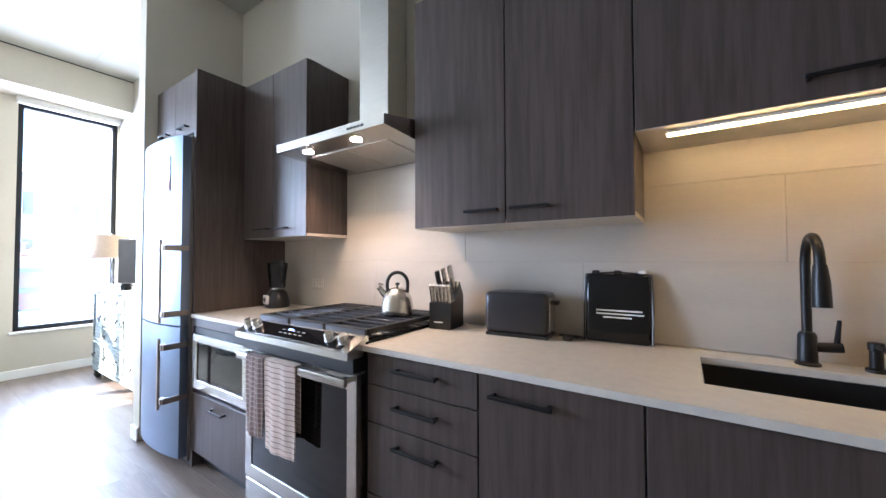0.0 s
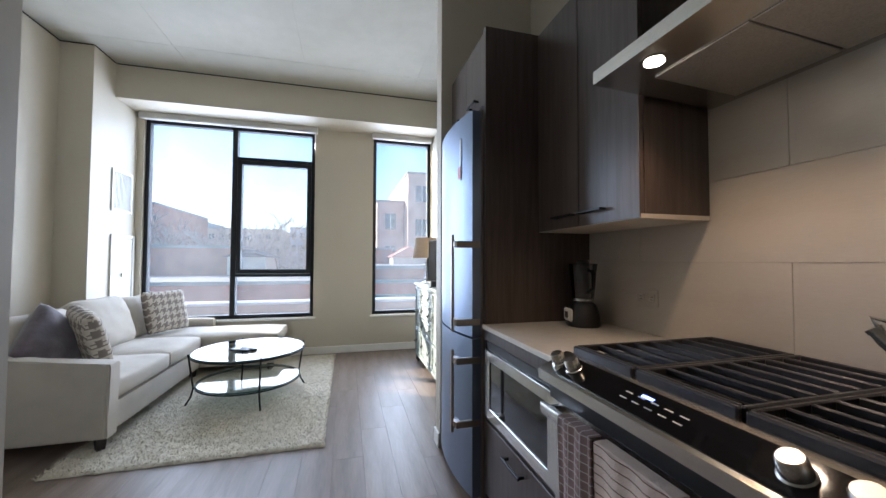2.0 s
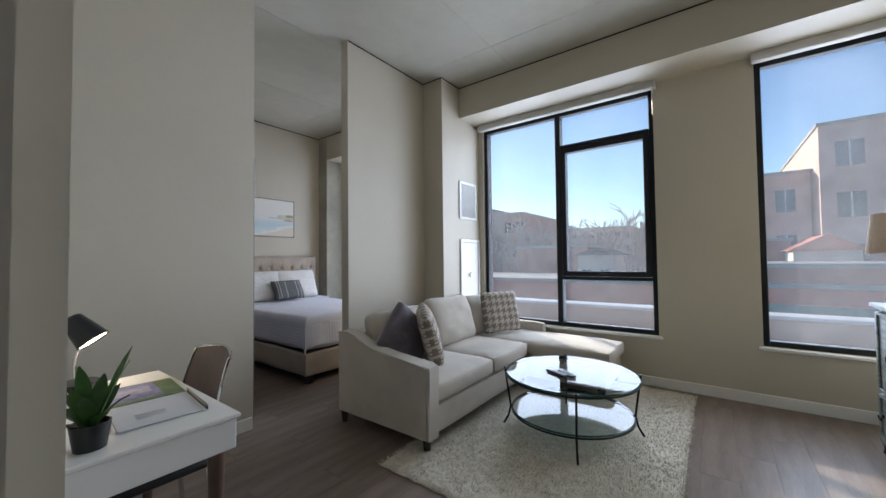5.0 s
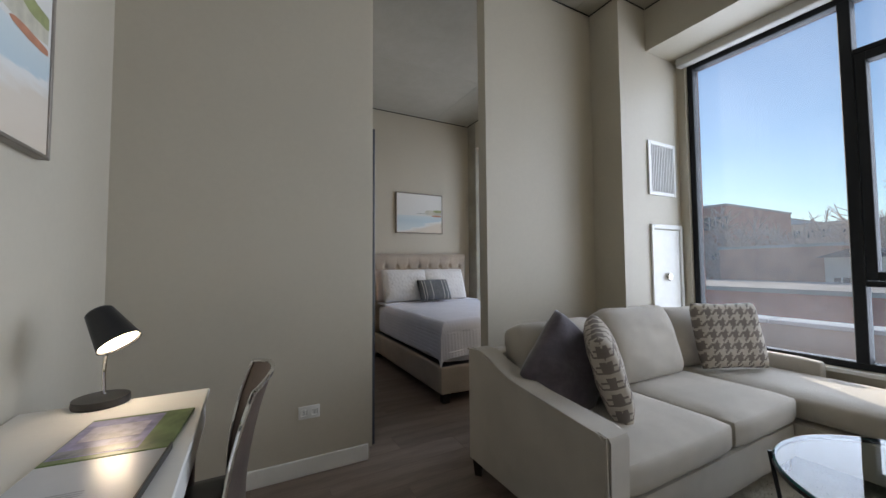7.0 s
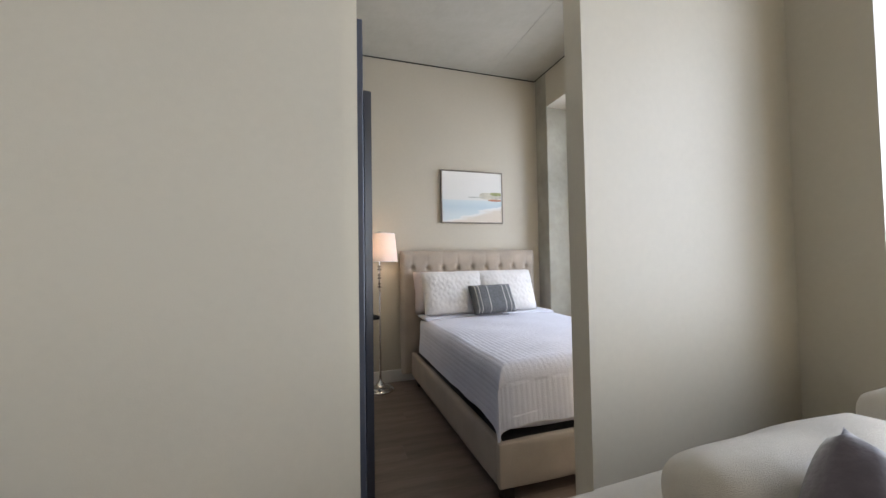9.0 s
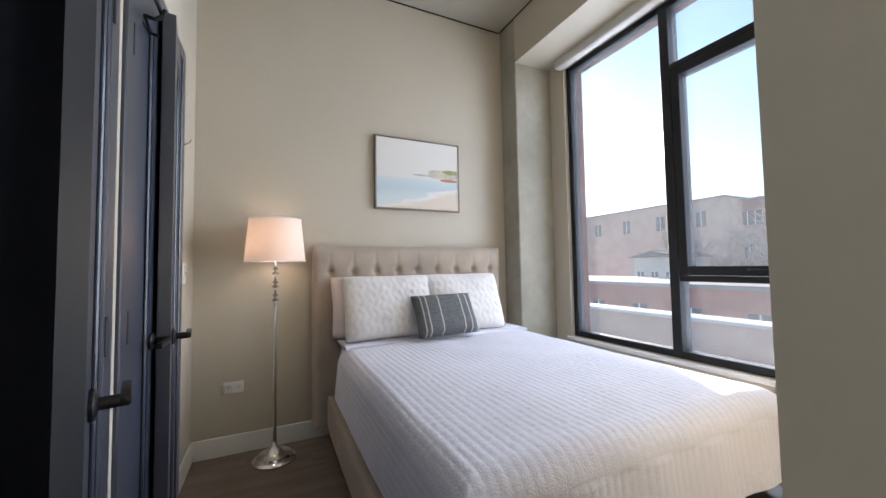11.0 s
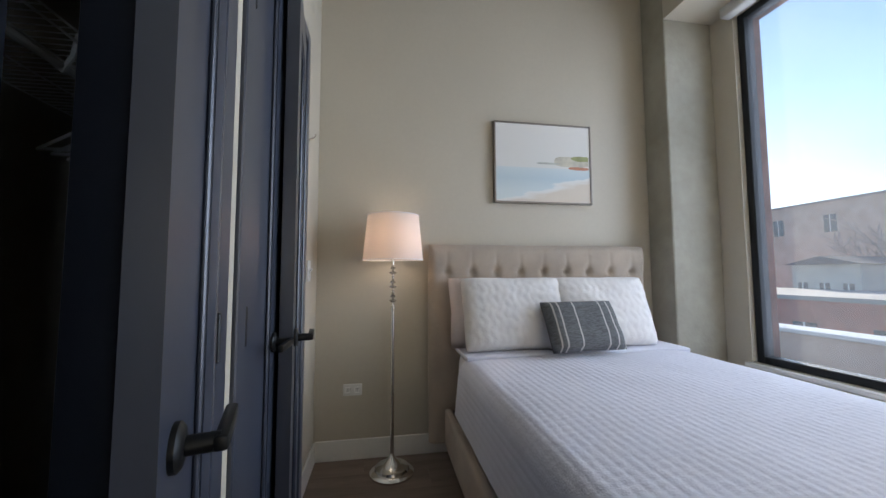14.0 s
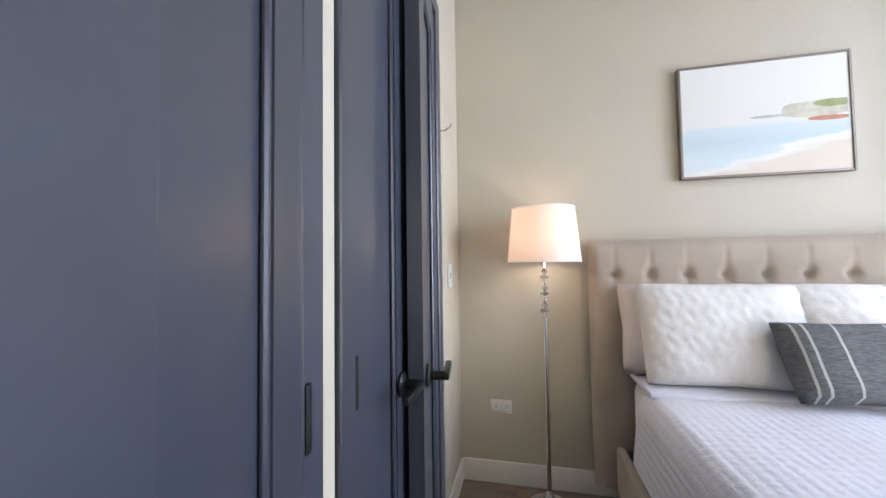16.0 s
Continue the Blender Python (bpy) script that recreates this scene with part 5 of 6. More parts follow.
part("chrome_edge", tube(edge + top_e + [(-x, y, z) for x, y, z in reversed(edge)], 0.007, 8), CHROME, ch, "chrome edge trim")
part("seat", pillow_box(-0.21, 0.21, -0.0, 0.42, 0.42, 0.465, 0.02, 0.01, 8), BLACKP, ch, "black padded seat")
for x in (-0.18, 0.18):
    for y in (0.04, 0.38):
        part("leg", tube([(x, y, 0.42), (x * 1.12, y + (0.03 if y > 0.2 else -0.04), 0.0)], 0.011, 8), CHROME, ch, "chrome leg")


def seascape(name):
    """Painted beach: pale sky, blue-green water, sand with a headland, as soft bands bent by noise."""
    m = bpy.data.materials.new(name)
    m.use_nodes = True
    nt = m.node_tree
    bsdf = nt.nodes["Principled BSDF"]
    bsdf.inputs["Roughness"].default_value = 0.6
    co = nt.nodes.new("ShaderNodeTexCoord")
    sep = nt.nodes.new("ShaderNodeSeparateXYZ")
    nt.links.new(co.outputs["Generated"], sep.inputs[0])
    nz = nt.nodes.new("ShaderNodeTexNoise")
    nz.inputs["Scale"].default_value, nz.inputs["Detail"].default_value = 3.2, 6
    mp = nt.nodes.new("ShaderNodeMapping")
    mp.inputs["Scale"].default_value = (1, 1, 3.5)
    nt.links.new(co.outputs["Generated"], mp.inputs[0])
    nt.links.new(mp.outputs[0], nz.inputs[0])
    ma = nt.nodes.new("ShaderNodeMath")
    ma.operation = 'MULTIPLY_ADD'
    ma.inputs[1].default_value = 0.22
    nt.links.new(nz.outputs[0], ma.inputs[0])
    nt.links.new(sep.outputs["Z"], ma.inputs[2])
    tilt_ = nt.nodes.new("ShaderNodeMath")
    tilt_.operation = 'MULTIPLY_ADD'
    tilt_.inputs[1].default_value = 0.34
    nt.links.new(sep.outputs["X"], tilt_.inputs[0])
    nt.links.new(ma.outputs[0], tilt_.inputs[2])

    def ramp(src, stops):
        r = nt.nodes.new("ShaderNodeValToRGB")
        while len(r.color_ramp.elements) < len(stops):
            r.color_ramp.elements.new(0.5)
        for e, (p, c) in zip(r.color_ramp.elements, stops):
            e.position, e.color = p, (*c, 1)
        nt.links.new(src, r.inputs[0])
        return r.outputs[0]
    water = ramp(sep.outputs["Z"], ((0.0, (0.60, 0.66, 0.66)), (0.15, (0.56, 0.63, 0.64)), (0.30, (0.47, 0.57, 0.61)), (0.40, (0.53, 0.61, 0.63)), (0.435, (0.57, 0.63, 0.64)), (0.445, (0.66, 0.655, 0.62)), (1.0, (0.72, 0.70, 0.66))))
    sand = ramp(tilt_.outputs[0], ((0.0, (0.62, 0.53, 0.43)), (0.36, (0.64, 0.57, 0.48)), (0.42, (0.70, 0.69, 0.66)), (0.46, (0.70, 0.70, 0.68))))
    mask = ramp(tilt_.outputs[0], ((0.0, (1, 1, 1)), (0.45, (1, 1, 1)), (0.475, (0, 0, 0))))
    mix = nt.nodes.new("ShaderNodeMix")
    mix.data_type = 'RGBA'
    nt.links.new(mask, mix.inputs[0])
    nt.links.new(water, mix.inputs[6])
    nt.links.new(sand, mix.inputs[7])
    nt.links.new(mix.outputs[2], bsdf.inputs["Base Color"])
    return m


SEA = seascape("seascape_paint")
FRAMEG = material("pewter_frame", (0.24, 0.21, 0.18), 0.4, 0.6, vary=0.1)
FRAMEL = material("champagne_frame_lip", (0.42, 0.38, 0.32), 0.35, 0.6, vary=0.1)


def art(x, y, z, w, h, turn, label):
    ob = thing("wall_art", label, "picture", "seaside paintings", pose(x, y, z, 0, 0, turn))
    part("canvas", box(-w / 2 + 0.012, w / 2 - 0.012, 0.006, 0.028, -h / 2 + 0.012, h / 2 - 0.012), SEA, ob, "painted pale seascape", None)
    for q in ((-w / 2, -w / 2 + 0.012, -h / 2, h / 2), (w / 2 - 0.012, w / 2, -h / 2, h / 2), (-w / 2 + 0.012, w / 2 - 0.012, -h / 2, -h / 2 + 0.012), (-w / 2 + 0.012, w / 2 - 0.012, h / 2 - 0.012, h / 2)):
        part("frame_rail", box(q[0], q[1], 0.001, 0.034, q[2], q[3], 0.002), FRAMEG, ob)
    blobs = (("headland", (0.50, 0.47, 0.38), 0.80, 0.53, 0.19, 0.075, 0.0284), ("grass_bank", (0.28, 0.30, 0.13), 0.90, 0.575, 0.12, 0.032, 0.0288), ("red_bank", (0.45, 0.20, 0.12), 0.87, 0.45, 0.12, 0.02, 0.0288), ("far_shore", (0.42, 0.43, 0.38), 0.55, 0.50, 0.13, 0.012, 0.0286))
    for nm, col, cx, cz, rx, rz, yy in blobs:
        b = empty_bm()
        ring = []
        for i in range(22):
            a = 2 * math.pi * i / 22
            k = 1 + 0.25 * noise.noise(Vector((math.cos(a) * 2, math.sin(a) * 2, cx * 9)))
            px = max(0.03, min(0.97, cx + rx * k * math.cos(a)))
            ring.append(b.verts.new((-(px - 0.5) * w, yy, (cz - 0.5 + rz * k * math.sin(a)) * h)))
        b.faces.new(ring)
        part(nm, b, bpy.data.materials.get(nm + "_paint") or material(nm + "_paint", col, 0.6, vary=0.15, scale=12), ob, "", None)
    return ob


art(-2.355, -1.44, 1.86, 0.93, 0.72, 90, "large framed beach painting on the nook wall")
art(-5.097, YB, 1.917, 0.73, 0.575, 0, "framed pale seascape painting above the headboard")

# ---- bedroom ----
bd = thing("bed", "upholstered beige bed with a tufted headboard", "bed")
BX0, BX1, BY0, BY1 = -5.86, -4.36, -5.02, -3.06


def tufted(x0, x1, z0, z1):
    """Headboard front with a row of buttons and pleats running up to the top edge."""
    b = empty_bm()
    nx, nz = 150, 56
    buttons = [x0 + (x1 - x0) * (0.075 + 0.85 * i / 8) for i in range(9)]
    zb = 1.15
    g = []
    for j in range(nz + 1):
        row = []
        for i in range(nx + 1):
            x, z = x0 + (x1 - x0) * i / nx, z0 + (z1 - z0) * j / nz
            d = min(abs(x - q) for q in buttons)
            dep = 0.0
            if z >= zb:
                dep = 0.007 * math.exp(-(d / 0.010) ** 2) * (1 - 0.6 * (z - zb) / (z1 - zb))
            rr = math.hypot(d, z - zb)
            dep = max(dep, 0.038 * math.exp(-(rr / 0.024) ** 2))
            e = min(x - x0, x1 - x, z1 - z)
            rnd_ = 0.035 * max(0, 1 - e / 0.045) ** 2
            sw = 0.010 * math.sin(math.pi * min(1, max(0, (z - zb) / (z1 - zb)))) if z > zb else 0
            row.append(b.verts.new((x, -5.02 - dep - rnd_ + sw, z)))
        g.append(row)
    for j in range(nz):
        for i in range(nx):
            b.faces.new((g[j][i], g[j][i + 1], g[j + 1][i + 1], g[j + 1][i]))
    return b, buttons, zb


hb, buttons, zb = tufted(-5.81, -4.27, 0.10, 1.33)
part("headboard_front", hb, BEDF, bd, "tufted linen headboard", 0)
part("headboard_core", pillow_box(-5.808, -4.272, -5.122, -5.045, 0.08, 1.328, 0.025, 0.0, 1, 4), BEDF, bd)
for q in buttons:
    b = empty_bm()
    add_lathe(b, [(0.010, 0), (0.009, 0.004), (0.0, 0.006)], n=12, turn=pose(0, 0, 0, -90))
    bmesh.ops.translate(b, vec=(q, -5.056, zb), verts=b.verts)
    part("button", b, BEDF, bd)
part("side_rail", pillow_box(BX1 - 0.05, BX1, BY0 + 0.01, BY1 - 0.052, 0.085, 0.315, 0.018, 0.003, 1, 6), BEDF, bd)
part("side_rail", pillow_box(BX0, BX0 + 0.05, BY0 + 0.01, BY1 - 0.052, 0.085, 0.315, 0.018, 0.003, 2, 6), BEDF, bd)
part("foot_rail", pillow_box(BX0, BX1, BY1 - 0.05, BY1, 0.085, 0.315, 0.018, 0.003, 3, 6), BEDF, bd)
part("slat_base", box(BX0 + 0.052, BX1 - 0.052, BY0 + 0.02, BY1 - 0.054, 0.24, 0.30), BLACKP, bd, "black slatted base")
for x in (BX0 + 0.07, BX1 - 0.07):
    for y in (BY0 + 0.1, BY1 - 0.07):
        part("leg", box(x - 0.03, x + 0.03, y - 0.03, y + 0.03, 0, 0.0848), DARKLEG, bd)
mt = thing("mattress", "mattress in a white fitted sheet on the bed", "mattress")
part("core", pillow_box(-5.80, -4.43, -4.99, -3.15, 0.301, 0.66, 0.06, 0.0, 1, 5), SHEET, mt)

COVER = material("white_quilted_coverlet", (0.66, 0.66, 0.74), 0.85, vary=0.03, scale=5, bump=0.2, bump_scale=160, sheen=0.2)


def coverlet():
    """Ribbed quilt laid over the mattress, hanging over both sides and the foot."""
    b = empty_bm()
    xm, ax, r, top = -5.115, 0.635, 0.09, 0.685
    y_head, y_foot = -4.72, -3.205
    side, foot = 0.34, 0.36
    pitch = 0.032

    def fold(d):
        if d <= 0:
            return 0.0, 0.0
        if d < r * math.pi / 2:
            return r * math.sin(d / r), r * (1 - math.cos(d / r))
        return r + 0.10 * (d - r * math.pi / 2), r + d - r * math.pi / 2
    nx, ny = 400, 280
    g = []
    for j in range(ny + 1):
        row = []
        for i in range(nx + 1):
            s = (i / nx * 2 - 1) * (ax + side)
            t = (y_foot + foot - y_head) * j / ny
            ox, dx = fold(abs(s) - ax)
            oy, dy = fold(y_head + t - y_foot)
            lift = 0.0021 * abs(math.sin(math.pi * s / pitch)) ** 0.5
            wob = 0.008 * noise.noise(Vector((s * 3, t * 3, 0))) + 0.0012 * noise.noise(Vector((s * 40, t * 60, 2)))
            stitch = 0.0011 * abs(math.sin(math.pi * t / 0.034)) ** 0.4
            drop = max(dx, dy) + 0.25 * min(dx, dy)
            hem = 0.02 * noise.noise(Vector((s * 4, t * 4, 5))) if drop > 0.25 else 0
            x = xm + math.copysign(min(abs(s), ax) + ox + (lift if dx > r else 0), s)
            y = min(y_head + t, y_foot) + oy + (lift if dy > r else 0)
            low = 0.03 * max(0.0, (abs(s) / ax) ** 6 if abs(s) < ax else 1) * 0.4
            row.append(b.verts.new((x, y + (0.006 * math.sin(s * 23) if dy > r else 0), top - drop - low + (lift + stitch if drop < r else 0) + wob * (1 if drop < r else 0.3) + hem)))
        g.append(row)
    for j in range(ny):
        for i in range(nx):
            b.faces.new((g[j][i], g[j][i + 1], g[j + 1][i + 1], g[j + 1][i]))
    return b


cv = thing("coverlet", "white ribbed quilt spread over the bed", "bedspread")
part("quilt", coverlet(), COVER, cv, "", 0)
part("turned_edge", pillow_box(-5.80, -4.425, -4.99, -4.66, 0.665, 0.698, 0.014, 0.004, 4, 8), COVER, cv, "folded top edge")


def quilted(w, h, d, seed):
    """A pillow with leaf-like quilting pressed into its cover."""
    b = puff(w, h, d, seed, 1.0, 72)
    for v in b.verts:
        u, t = v.co.x / 0.0145, v.co.y / 0.017
        k = abs(math.sin(u + math.sin(t * 1.1) * 0.8)) * abs(math.sin(t * 0.9 + math.sin(u) * 0.7))
        v.co += Vector((0, 0, math.copysign(0.0055 * (k ** 0.5), v.co.z) if abs(v.co.z) > 0.012 else 0))
    return b


SHAM = material("white_quilted_sham", (0.72, 0.70, 0.68), 0.85, vary=0.03, bump=0.2, bump_scale=120, sheen=0.2)
PINKW = material("blush_white_cotton", (0.62, 0.55, 0.53), 0.85, vary=0.03, bump=0.15)
for x, mat, sd, lab in ((-4.76, SHAM, 3, "white pillow with a leaf-quilted sham"), (-5.33, SHAM, 4, "white pillow with a leaf-quilted sham")):
    p = thing("pillow", lab, "pillow", "bed pillows", pose(x, -4.83, 0.905, 110, 0, 0))
    part("sham", quilted(0.64, 0.44, 0.17, sd), mat, p, "", 0)
for x, sd in ((-4.69, 5), (-5.36, 6)):
    p = thing("pillow", "plain blush-white pillow behind the quilted one", "pillow", "bed pillows", pose(x, -4.94, 0.905, 102, 0, 0))
    part("case", puff(0.62, 0.43, 0.13, sd), PINKW, p, "", 0)


def striped_cover():
    m = material("charcoal_striped_cotton", (0.125, 0.131, 0.135), 0.9, vary=0.25, scale=40, bump=0.4, bump_scale=300, stretch=(1, 6, 1))
    nt = m.node_tree
    bsdf = nt.nodes["Principled BSDF"]
    src = bsdf.inputs["Base Color"].links[0].from_socket
    co = nt.nodes.new("ShaderNodeTexCoord")
    sep = nt.nodes.new("ShaderNodeSeparateXYZ")
    nt.links.new(co.outputs["Object"], sep.inputs[0])
    total = None
    for c in (-0.215, -0.16, -0.103, 0.066, 0.155, 0.188):
        d = nt.nodes.new("ShaderNodeMath")
        d.operation = 'COMPARE'
        d.inputs[1].default_value, d.inputs[2].default_value = c, 0.0045
        nt.links.new(sep.outputs["X"], d.inputs[0])
        if total is None:
            total = d.outputs[0]
        else:
            a = nt.nodes.new("ShaderNodeMath")
            a.operation = 'ADD'
            nt.links.new(total, a.inputs[0])
            nt.links.new(d.outputs[0], a.inputs[1])
            total = a.outputs[0]
    mix = nt.nodes.new("ShaderNodeMix")
    mix.data_type = 'RGBA'
    nt.links.new(total, mix.inputs[0])
    nt.links.new(src, mix.inputs[6])
    mix.inputs[7].default_value = (0.5, 0.49, 0.46, 1)
    nt.links.new(mix.outputs[2], bsdf.inputs["Base Color"])
    return m


lp = thing("lumbar_pillow", "charcoal lumbar pillow with thin white stripes", "pillow", at=pose(-5.10, -4.66, 0.845, 118, 0, 4))
part("cover", puff(0.47, 0.30, 0.13, 9), striped_cover(), lp, "", 0)

# floor lamp
fl = thing("floor_lamp", "lit floor lamp with a white shade and chrome stem", "lamp", at=pose(-4.04, -4.925, 0.0))
part("base", lathe([(0.125, 0.0), (0.127, 0.012), (0.115, 0.022), (0.10, 0.028), (0.095, 0.04), (0.05, 0.055), (0.035, 0.075), (0.018, 0.09), (0.012, 0.11)], n=36), CHROME, fl, "round chrome base")
part("pole", lathe([(0.011, 0.11), (0.011, 0.93), (0.016, 0.935), (0.016, 0.945)], n=16), CHROME, fl)
for i in range(9):
    r, z_ = (0.0115, 0.021, 0.015)[i % 3], 0.946 + i * 0.0276
    part("crystal_bead", lathe([(0.006, z_), (r, z_ + 0.007), (r, z_ + 0.012), (0.006, z_ + 0.019), (0.007, z_ + 0.0274)], n=16), CRYSTAL if i % 3 else CHROME, fl)
part("upper_stem", lathe([(0.006, 1.195), (0.006, 1.50)], n=10), CHROME, fl)
WSHADE = bpy.data.materials.new("white_lampshade")
WSHADE.use_nodes = True
nt = WSHADE.node_tree
nt.nodes.remove(nt.nodes["Principled BSDF"])
dif, trn, mxs = nt.nodes.new("ShaderNodeBsdfDiffuse"), nt.nodes.new("ShaderNodeBsdfTranslucent"), nt.nodes.new("ShaderNodeMixShader")
dif.inputs[0].default_value = (0.78, 0.74, 0.72, 1)
trn.inputs[0].default_value = (0.80, 0.60, 0.48, 1)
mxs.inputs[0].default_value = 0.35
nt.links.new(dif.outputs[0], mxs.inputs[1])
nt.links.new(trn.outputs[0], mxs.inputs[2])
nt.links.new(mxs.outputs[0], nt.nodes["Material Output"].inputs[0])
b = empty_bm()
n = 44
lo = [b.verts.new((0.178 * math.cos(2 * math.pi * i / n), 0.178 * math.sin(2 * math.pi * i / n), 1.225)) for i in range(n)]
hi = [b.verts.new((0.152 * math.cos(2 * math.pi * i / n), 0.152 * math.sin(2 * math.pi * i / n), 1.49)) for i in range(n)]
for i in range(n):
    b.faces.new((lo[i], lo[(i + 1) % n], hi[(i + 1) % n], hi[i]))
part("shade", b, WSHADE, fl, "white fabric drum shade")
for z, r in ((1.225, 0.1785), (1.49, 0.1525)):
    part("shade_rim", tube([(r * math.cos(2 * math.pi * i / n), r * math.sin(2 * math.pi * i / n), z) for i in range(n)], 0.003, 6, True), SHEET, fl)
part("bulb", lathe([(0.012, 1.30), (0.028, 1.33), (0.03, 1.355), (0.018, 1.385), (0, 1.39)], n=16), glow("lamp_bulb", (1.0, 0.78, 0.58), 11.0), fl, "glowing warm bulb")
part("finial", lathe([(0.012, 1.50), (0.016, 1.508), (0.006, 1.516), (0.0, 1.522)], n=12), CHROME, fl)

# bedside phone on the window sill
ph = thing("desk_phone", "black desk telephone on the window sill", "telephone", at=pose(XF + 0.035, -3.02, 0.5705, 0, 0, 20))
part("body", box(-0.06, 0.05, -0.06, 0.06, 0.0, 0.03, 0.008, 2), BLACKP, ph)
hh = part("handset", box(-0.02, 0.02, -0.085, 0.085, 0.0, 0.03, 0.01, 2), TOAST, ph)
hh.matrix_basis = pose(0.0, 0.0, 0.05, 20, 25, 0)
pc = thing("phone_cord", "thin black cords hanging below the sill", "cord")
part("adapter", box(XF + 0.012, XF + 0.045, -3.085, -3.05, 0.405, 0.44, 0.004), BLACKP, pc)
part("cord", tube([(XF + 0.045, -3.07, 0.42), (XF + 0.07, -3.02, 0.40), (XF + 0.05, -2.985, 0.25), (XF + 0.06, -2.995, 0.12), (XF + 0.05, -2.975, 0.02)], 0.003, 6), BLACKP, pc)
part("cord", tube([(XF + 0.05, -2.98, 0.56), (XF + 0.055, -2.965, 0.35), (XF + 0.05, -2.975, 0.15), (XF + 0.06, -2.96, 0.02)], 0.003, 6), BLACKP, pc)

# ---- closet doors ----

def lever(parent, x, y, z, side, turn=None):
    """A black lever on a round rose, its grip pointing along y to side (+1 or -1), on a face that looks to -x."""
    b = empty_bm()
    add_lathe(b, [(0.027, 0.0), (0.027, 0.006), (0.022, 0.010), (0.011, 0.012), (0.011, 0.045), (0, 0.046)], n=20, turn=pose(0, 0, 0, 0, -90, 0))
    add_box(b, -0.054, -0.038, min(-0.012 * side, 0.105 * side), max(-0.012 * side, 0.105 * side), -0.009, 0.009, 0.004, 2)
    bmesh.ops.translate(b, vec=(x, y, z), verts=b.verts)
    part("lever_handle", b, BLACKM, parent, "black lever handle")


def panel_door(name, w, label, hinge_left, at, hooks=False):
    """A charcoal door leaf w wide, hinge at the origin, running to -y (hinge_left) or +y, face to -x, with one tall sunk panel."""
    s = -1 if hinge_left else 1
    ob = thing(name, label, "door", "closet doors", at)
    ob["kind"] = "structure"
    def yy(a, c):
        return (min(s * a, s * c), max(s * a, s * c))
    st = 0.085
    for nm, a, c, z0, z1, x0, x1 in (("stile", 0.003, st, 0.012, 2.035, -0.035, 0.0), ("stile", w - st, w - 0.003, 0.012, 2.035, -0.035, 0.0), ("rail", st, w - st, 0.012, 0.19, -0.035, 0.0), ("rail", st, w - st, 1.93, 2.035, -0.035, 0.0), ("panel", st - 0.002, w - st + 0.002, 0.188, 1.932, -0.024, -0.010)):
        y0, y1 = yy(a, c)
        part(nm, box(x0, x1, y0, y1, z0, z1, 0.0), DOORP, ob, "", None)
    b = empty_bm()
    for a, c, z0, z1 in ((st, st + 0.012, 0.19, 1.93), (w - st - 0.012, w - st, 0.19, 1.93), (st + 0.012, w - st - 0.012, 0.19, 0.202), (st + 0.012, w - st - 0.012, 1.918, 1.93)):
        y0, y1 = yy(a, c)
        add_box(b, -0.033, -0.0242, y0, y1, z0, z1, 0.003)
    part("moulding", b, DOORP, ob)
    lever(ob, -0.035, s * (w - 0.06), 0.955, -s)
    for z in (0.25, 1.03, 1.80):
        y0, y1 = yy(-0.012, 0.002)
        part("hinge", box(-0.043, -0.030, y0, y1, z - 0.045, z + 0.045, 0.003), BLACKM, ob, "black butt hinge")
    if hooks:
        part("coat_hook", tube([(-0.036, s * 0.1, 1.93), (-0.06, s * 0.1, 1.925), (-0.08, s * 0.1, 1.94), (-0.085, s * 0.1, 1.96)], 0.006, 8), BLACKM, ob, "black coat hook")
        part("hook_arm", tube([(-0.036, s * 0.1, 1.93), (-0.05, s * 0.1, 1.88), (-0.07, s * 0.1, 1.875)], 0.005, 8), BLACKM, ob)
    return ob


panel_door("door_1", 0.425, "charcoal closet door leaf standing shut", True, pose(-3.53, -2.768, 0.0))
panel_door("door_2", 0.33, "charcoal closet door leaf standing ajar", False, pose(-3.645, -3.444, 0.0, 0, 0, 14.6), True)
panel_door("door_3", 0.285, "charcoal closet door leaf with a black lever", True, pose(-3.64, -3.60, 0.0), True)
panel_door("door_4", 0.345, "charcoal closet door leaf standing slightly ajar", False, pose(-3.64, -4.172, 0.0, 0, 0, 8.3))
structure("trim_closet", box(-3.674, -3.6605, -3.540, -3.503, 0.0, 2.10, 0.002), PAINT, "narrow pale wall strip between the dark door frames", "trim", 35)


def door_frame(name, y0, y1):
    ob = tagged(new(name), "charcoal painted steel door frame", "door frame", kind="structure")
    for a, c, z0, z1 in ((y1, y1 + 0.05, 0, 2.10), (y0 - 0.05, y0, 0, 2.10), (y0, y1, 2.05, 2.10)):
        part("jamb" if z0 == 0 else "head", box(-3.682, -3.44, a, c, z0, z1, 0.003), DOORP, ob)


door_frame("door_frame_1", -3.447, -2.765)
door_frame("door_frame_2", -4.175, -3.595)
hk = thing("wall_hook", "small satin coat hook beside the closet", "hook")
part("hook", tube([(-3.571, -4.66, 1.84), (-3.60, -4.66, 1.835), (-3.625, -4.66, 1.85), (-3.63, -4.66, 1.865)], 0.005, 8), STEEL, hk)
part("rose", box(-3.575, -3.5705, -4.67, -4.65, 1.80, 1.86, 0.002), STEEL, hk)
# closet A interior
ws = thing("wire_shelf", "white wire closet shelf with a hanging rail", "shelf")
for i in range(66):
    y = -4.60 + i * 0.029
    part("wire", tube([(-3.16, y, 1.80), (-2.705, y, 1.80)], 0.002, 5), WHITE, ws, "", None)
for x in (-3.16, -3.01, -2.86, -2.71):
    part("cross_wire", tube([(x, -4.62, 1.796), (x, -2.69, 1.796)], 0.0035, 6), WHITE, ws)
